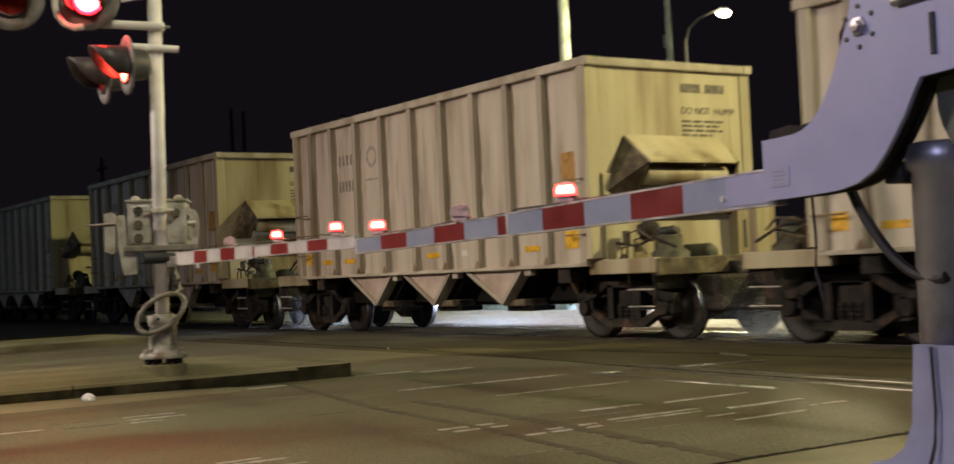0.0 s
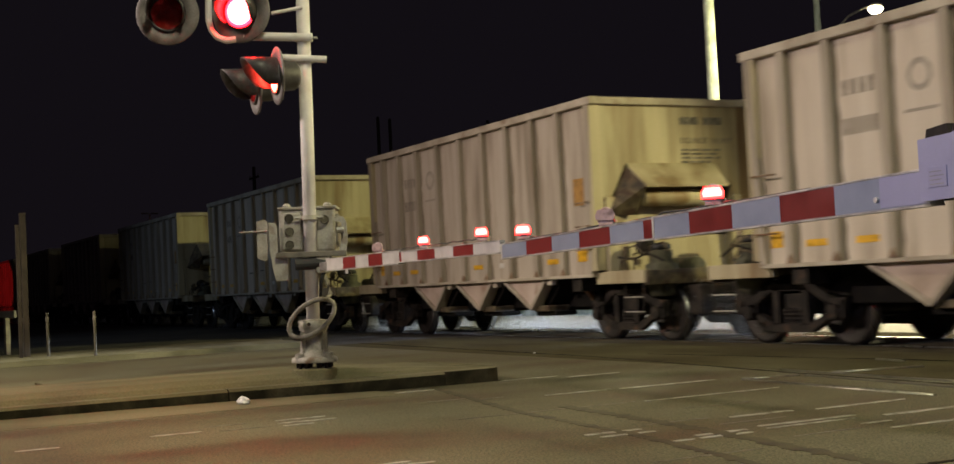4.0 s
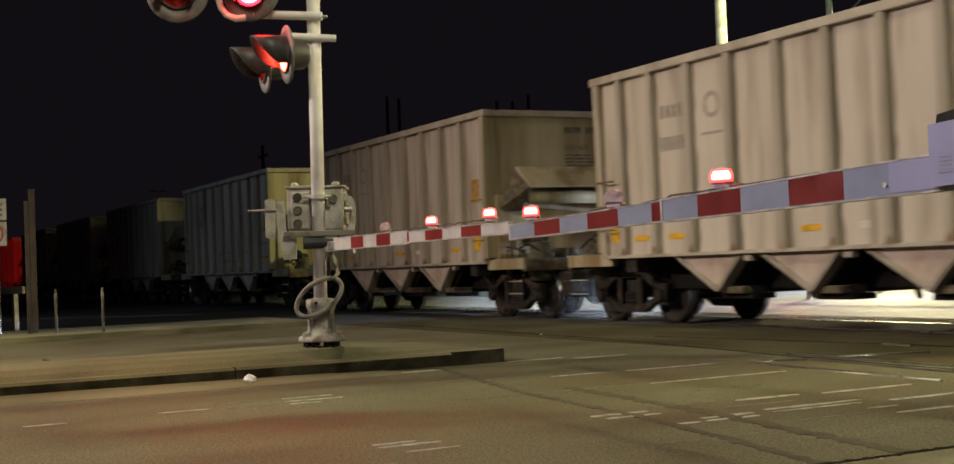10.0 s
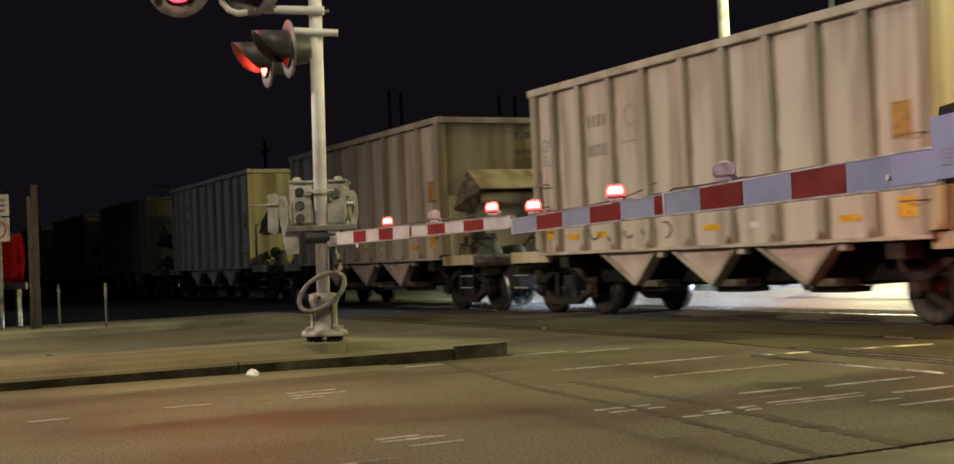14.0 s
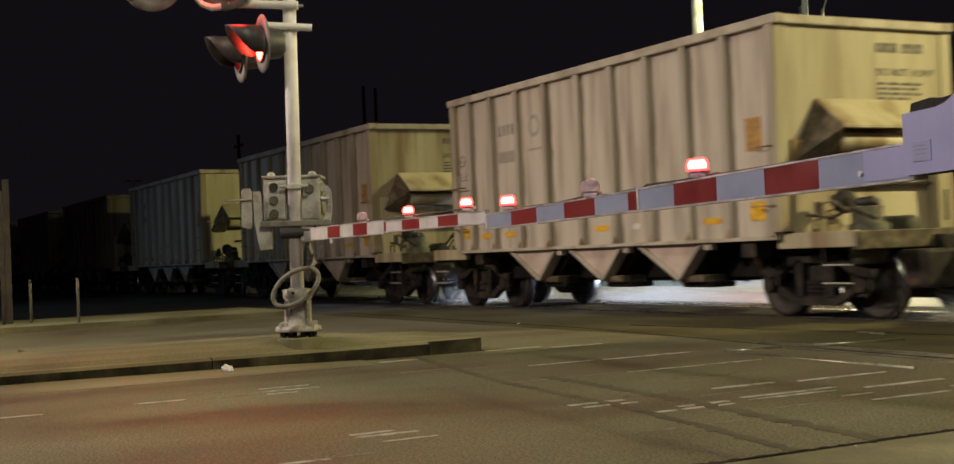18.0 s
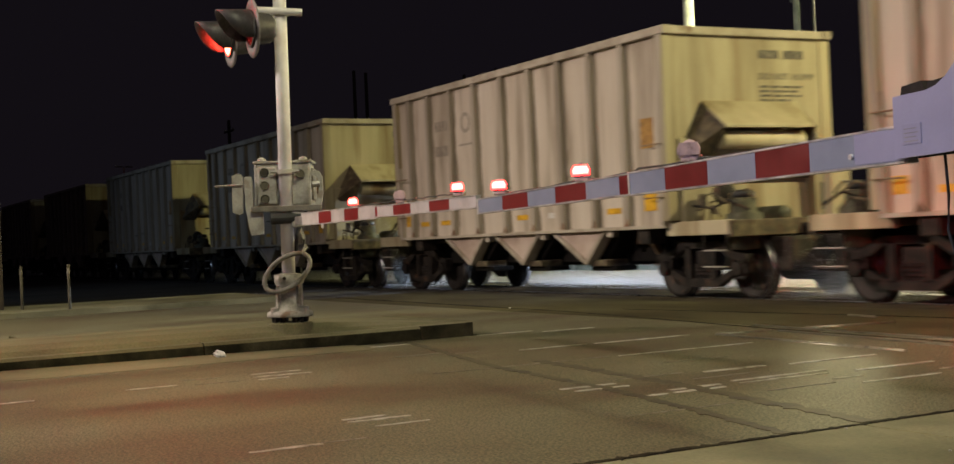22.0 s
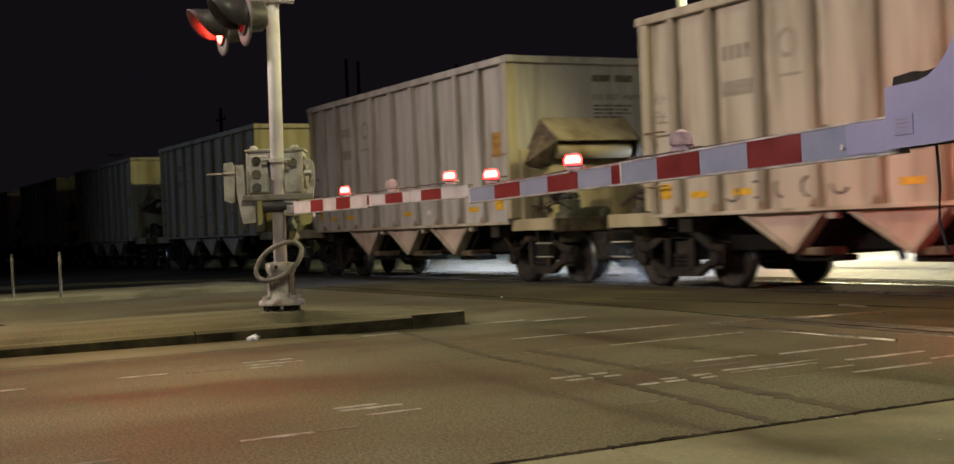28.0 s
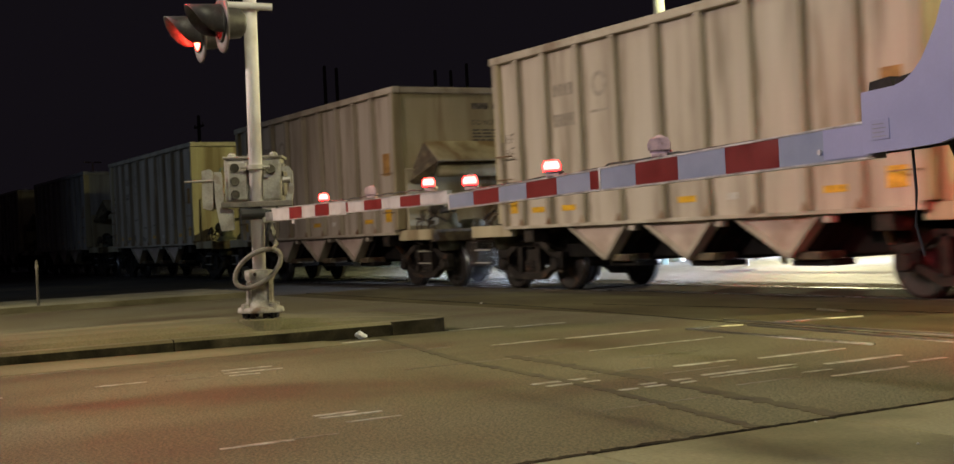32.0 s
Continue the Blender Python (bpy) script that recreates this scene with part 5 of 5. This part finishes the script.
prism(b, [(0.30, 1.50), (0.37, 1.50), (0.39, 1.62), (0.385, 1.80), (0.35, 1.86), (0.26, 1.86), (0.26, 1.82), (0.33, 1.80), (0.345, 1.64)], "y", -0.02, 0.05)
part("counterweight", b, M_BOX, far_gate, "pale curved counterweight arm")
part("crank", tube(B(), (0.28, -0.03, 1.72), (0.36, -0.03, 1.72), 0.035, seg=10), M_STEEL, far_gate)
part("arm_hub", tube(B(), (-0.16, -0.09, 1.37), (0.22, -0.03, 1.38), 0.065, seg=14), M_BLACK, far_gate, "dark arm shaft hub")
part("arm_adapter", box(B(), 0.06, 0.20, -0.10, -0.05, 1.27, 1.46, 0.015), M_BOX, far_gate)
part("whisker", tube(B(), (-0.75, 0.02, 1.73), (-0.36, 0.0, 1.74), 0.012, seg=6), M_STEEL, far_gate)
# flashing lamps: a pair towards the near road and a pair turned away
part("lamp_arm", tube(B(), (0.10, -0.08, 3.765), (-0.62, -0.10, 3.80), 0.045), M_MAST, far_gate)
part("lamp_arm", tube(B(), (0.10, -0.08, 4.42), (-1.42, -0.02, 4.46), 0.04), M_MAST, far_gate)
for dx in (-1.40, -0.62):
    part("lamp_hanger", tube(B(), (dx, 0.06, 4.45), (dx, 0.06, 4.05), 0.03), M_MAST, far_gate)
part("lamp_stay", tube(B(), (0.0, -0.07, 4.09), (-0.32, -0.12, 4.03), 0.02), M_MAST, far_gate)
part("lamp_pipe", bent(B(), [(-0.98, -0.1, 4.22), (-0.985, -0.1, 3.98), (-0.96, -0.1, 3.88), (-0.90, -0.1, 3.80), (-0.80, -0.1, 3.76), (-0.70, -0.1, 3.77)], 0.036, 10), M_MAST, far_gate)
part("lamp_arm", tube(B(), (0.24, -0.05, 3.53), (-0.30, -0.12, 3.56), 0.038), M_MAST, far_gate)
lamp_head(far_gate, (-1.41, -0.14, 4.06), 4, 3, 1)
lamp_head(far_gate, (-0.64, -0.16, 4.05), -16, 3, 2)
# the pair that faces down the road: one lamp each side of the mast
for gx, g in ((0.37, 2), (-0.36, 1)):
    at = MAST.inverted() @ Vector((-13.14 + gx, 4.755 - 0.42, 3.30))
    lamp_head(far_gate, at, -69, 2, g, 0.33, 0.30, M_ON_SIDE)
    back = MAST.inverted() @ Vector((-13.14 + gx, 4.755 - 0.22, 3.30))
    hub = MAST.inverted() @ Vector((-13.14, 4.755 - 0.10, 3.46))
    part("lamp_bracket", bent(B(), [hub, (hub + back) / 2 + Vector((0, 0, 0.05)), back], 0.03, 8), M_MAST, far_gate)

# signals across the line, seen through the gaps of the train
cross_gate = thing("crossing_signal", "crossing signal mast with red lamps across the railway line", "crossing signal", pose(-23.4, 20.2, 0), "crossing gates")
tube(b := B(), (0, 0.1, -0.1), (0, 0.1, 4.4), 0.07, seg=16)
part("mast_pole", b, M_MAST, cross_gate)
part("cross_arm", tube(B(), (-0.9, 0.02, 3.54), (0.6, 0.02, 3.54), 0.035), M_MAST, cross_gate)
for x, g in ((-0.78, 2), (0.02, 1)):
    lamp_head(cross_gate, (x, -0.12, 3.54), 78, 3, g, 0.34, 0)
part("gate_machine", box(B(), -0.3, 0.3, 0.2, 0.55, 0.9, 1.4, 0.03), M_BOX, cross_gate)
carm = part("gate_arm", box(B(), -1.0, 5.0, -0.02, 0.02, 1.10, 1.19, 0.005), M_WHITE_TAPE, cross_gate)
for x in (-0.79, 1.16, 3.07, 3.71):
    gate_lamp(carm, x, 1.19, 0)

# ---- poles, lamps and far things ----
def tall_pole(x, y, h, r0, r1):
    t = thing("light_pole", "tall pale tapered light pole beyond the tracks", "light pole", pose(x, y, 0), "light poles")
    lathe(b := B(), [(r0 * 2.2, -0.3), (r0 * 2.2, 0.25), (r0 * 1.02, 0.3), (r0, 0.5), (r1, h), (r1 * 0.5, h + 0.05)], "z", 20)
    part("shaft", b, M_POLE, t, "", True)
    part("hand_hole", box(B(), -r0 * 0.4, r0 * 0.4, -r0 - 0.02, -r0 + 0.02, 0.8, 1.1, 0.01), M_STEEL, t)
    part("fitting", box(B(), -r1 * 2.6, -r1 * 1.2, -r1, r1, h * 0.60, h * 0.60 + 0.5, 0.02), M_STEEL, t)
    return t


tall_pole(-29.05, 22.5, 15.0, 0.19, 0.12)
tall_pole(-38.5, 35.0, 16.0, 0.17, 0.10)
street = thing("street_lamp", "lit yellowish street lamp on a curved arm", "street lamp", pose(-45.8, 42.7, 0))
lathe(b := B(), [(0.2, -0.3), (0.2, 0.3), (0.13, 0.35), (0.08, 11.6), (0.06, 11.7)], "z", 16)
part("shaft", b, M_STEEL, street, "", True)
part("arm", bent(B(), [(0, 0, 11.5), (0.25, 0, 12.1), (0.9, 0, 12.45), (1.9, 0, 12.6), (2.4, 0, 12.6)], 0.05, 8), M_STEEL, street)
lathe(b := B(), [(0.05, -0.02), (0.24, 0.0), (0.28, 0.08), (0.18, 0.18), (0.05, 0.2)], "z", 18, (2.6, 0, 12.5))
lh = part("lamp_head", b, M_STEEL, street)
lathe(b := B(), [(0.02, -0.30), (0.20, -0.26), (0.34, -0.10), (0.27, -0.03), (0.02, -0.021)], "z", 18, (2.6, 0, 12.5))
part("lamp_glass", b, M_STREET, lh, "glowing yellow lamp glass")

for x, y, h in ((-138, 58.9, 20.7), (-137.4, 60.1, 20.4), (-142.9, 45.5, 15.5), (-132.5, 70.2, 19.7), (-131.7, 71.8, 19.6), (-130.8, 73.4, 20.3)):
    t = thing("utility_pole", "dark distant utility pole against the night sky", "utility pole", pose(x, y, 0), "utility poles")
    lathe(b := B(), [(0.30, -0.3), (0.28, 0.2), (0.18, h), (0.05, h + 0.1)], "z", 10)
    part("shaft", b, M_WOOD, t)
    if h < 16:
        part("cross_arm", box(B(), -1.6, 1.6, -0.1, 0.1, h - 1.3, h - 1.1, 0.02), M_WOOD, t)
        for k in (-1.4, 0, 1.4):
            lathe(b := B(), [(0.05, h - 1.1), (0.09, h - 1.0), (0.05, h - 0.85)], "z", 8, (k, 0, 0))
            part("insulator", b, M_STEEL, t)

far_lamp = thing("street_lamp", "unlit double-headed street lamp far down the line", "street lamp", pose(-146, 34.3, 0))
lathe(b := B(), [(0.2, -0.3), (0.2, 0.3), (0.10, 10.6), (0.06, 10.7)], "z", 12)
part("shaft", b, M_STEEL, far_lamp, "", True)
for e in (-1, 1):
    hd = part("lamp_head", box(B(), *sorted((e * 0.25, e * 1.05)), -0.15, 0.15, 10.62, 10.78, 0.03), M_STEEL, far_lamp)
    hd.matrix_basis = pose(0, 0, 0, 0, 0, 110)
sign = thing("sign_post", "two dull white warning signs on a thin steel post", "traffic sign", pose(-26.9, 3.16, 0.10, 0, 0, 60))
part("post", box(B(), -0.03, 0.03, -0.03, 0.03, 0, 2.72, 0.005), M_STEEL, sign)
part("sign_plate", box(B(), -0.30, 0.22, -0.045, -0.032, 2.20, 2.62, 0.01), M_SIGN, sign, "white rectangular sign")
for k in range(3):
    part("letter_bar", box(B(), -0.22, 0.14, -0.049, -0.045, 2.28 + 0.1 * k, 2.33 + 0.1 * k), M_INK, sign)
p2 = part("sign_plate", box(B(), -0.28, 0.22, -0.045, -0.032, 1.70, 2.17, 0.01), M_SIGN, sign, "white prohibition sign with a ring")
lathe(b := B(), [(0.19, -0.045), (0.19, -0.049), (0.15, -0.049), (0.15, -0.045)], "y", 24, (-0.03, 0, 1.935), True)
part("ring", b, M_SIGNRED, p2)
part("bar", box(B(), -0.05, 0.0, -0.0495, -0.046, 1.80, 2.07), M_INK, p2)
for x, y, w, h in ((-26.6, 3.78, 0.055, 2.75), (-26.2, 3.62, 0.035, 2.5)):
    t = thing("post", "dark weathered square timber post on the far footway", "post", pose(x, y, 0.1), "footway posts")
    part("shaft", box(B(), -w, w, -w, w, 0, h, 0.01), M_WOOD, t)
    part("cap", box(B(), -w * 1.1, w * 1.1, -w * 1.1, w * 1.1, h, h + 0.03, 0.008), M_WOOD, t)
for x, y in ((-26.1, 4.1), (-24.9, 4.75)):
    t = thing("bollard", "thin pale steel marker post on the far footway", "bollard", pose(x, y, 0.1), "marker posts")
    lathe(b := B(), [(0.03, 0), (0.026, 0.02), (0.026, 0.80), (0.02, 0.83)], "z", 12)
    part("tube", b, M_KERB, t)
    lathe(b := B(), [(0.027, 0.66), (0.029, 0.67), (0.029, 0.74), (0.027, 0.75)], "z", 12)
    part("band", b, M_CONDUIT, t)
guard = thing("guard_rail", "low pale steel guard rail beside the far footway", "guard rail", pose(-30.5, 3.3, 0, 0, 0, 12))
part("beam", box(B(), -9, 2.4, -0.03, 0.03, 0.85, 1.0, 0.01), M_STEEL, guard)
for k in range(5):
    part("post", box(B(), -8 + 2.4 * k, -7.88 + 2.4 * k, 0.03, 0.13, -0.05, 1.0, 0.008), M_STEEL, guard)
low = thing("low_wall", "low pale kerb wall lit by head lamps across the tracks", "low wall", pose(-33.5, 20.3, 0, 0, 0, 4))
part("wall_block", box(B(), -9.5, 6.5, -0.12, 0.12, -0.05, 0.26, 0.02), M_TEAL, low)

# crumpled paper that the wind moves along the gutter
b = B()
bmesh.ops.create_icosphere(b, subdivisions=3, radius=0.055)
for v in b.verts:
    n = noise.noise(v.co * 19) + 0.5 * noise.noise(v.co * 45)
    v.co *= 1 + 0.55 * n
    v.co.z *= 0.7
low_z = min(v.co.z for v in b.verts)
for v in b.verts:
    v.co.z -= low_z
litter = tagged(new("paper_litter", mesh_of("paper_litter", b, M_PAPER)), "crumpled white paper lying in the gutter", "litter")
litter.location = (-12.52, 3.78, 0.002)
pebble = mesh_of("debris", box(B(), -0.03, 0.03, -0.02, 0.02, 0, 0.025, 0.006), M_SIGN)
for x, y, s in ((-17.0, 9.6, 1.4), (-5.0, 4.75, 0.5), (-12.6, 2.3, 1.2), (-29.0, 9.8, 1.5), (-30.5, 10.2, 1.4), (-4.2, 4.6, 0.6)):
    d = tagged(new("debris", pebble), "small pale scrap of debris on the ground", "debris", "scraps")
    d.location, d.scale, d.rotation_euler = (x, y, 0.021 if x > -5.06 else (-0.03 if x < -28.2 else 0.0)), (s * 0.45, s * 0.45, s * 0.45), (0, 0, x)


def flips(state_of, at):
    """Rows of a lens that turns over at each change of its state."""
    base = Matrix.Translation(at)
    a = 0 if state_of(0.0) else 180
    rows, last = [(0.0, base @ Matrix.Rotation(radians(a), 4, "Z"))], state_of(0.0)
    n0, half = 5.91, 0.5932
    for n in range(-9, 45):
        t = n0 + n * half - (0.04 if n == 17 else 0.0)
        if 0.1 < t < 31.9:
            for i, dt in enumerate((-0.0667, -0.0333, 0.0, 0.0333)):
                rows.append((t + dt, base @ Matrix.Rotation(radians(a + 60 * i), 4, "Z")))
            a += 180
    rows.append((32.0, base @ Matrix.Rotation(radians(a), 4, "Z")))
    return rows


def motions():
    for k, c in CARS:
        walk(c, [(t, Matrix.Translation((train_x(t, k), 13.351, 0))) for t in TIMES])
    for k, s in SPRAYS:
        walk(s, [(t, Matrix.Translation((train_x(t, k), 13.351, 0))) for t in TIMES])
    blown = ((0, -12.5, 3.77, 0), (14, -12.52, 3.77, 0), (15, -12.55, 3.79, 60), (27.2, -12.56, 3.8, 60), (27.6, -12.55, 3.84, 120), (28.0, -12.62, 4.26, 200), (28.5, -12.6, 4.7, 280), (29.0, -12.56, 5.13, 350), (29.5, -12.6, 5.55, 420), (30.0, -12.62, 5.65, 440), (32.0, -12.62, 5.66, 440))
    walk(litter, [(t, pose(x, y, 0.002, 0, 0, r)) for t, x, y, r in blown])
    for ob, at, group in FLIPS:
        walk(ob, flips(lambda t: (math.floor((t - 5.91) / 0.5932) % 2 == 0) == (group == 2), at))


motions()
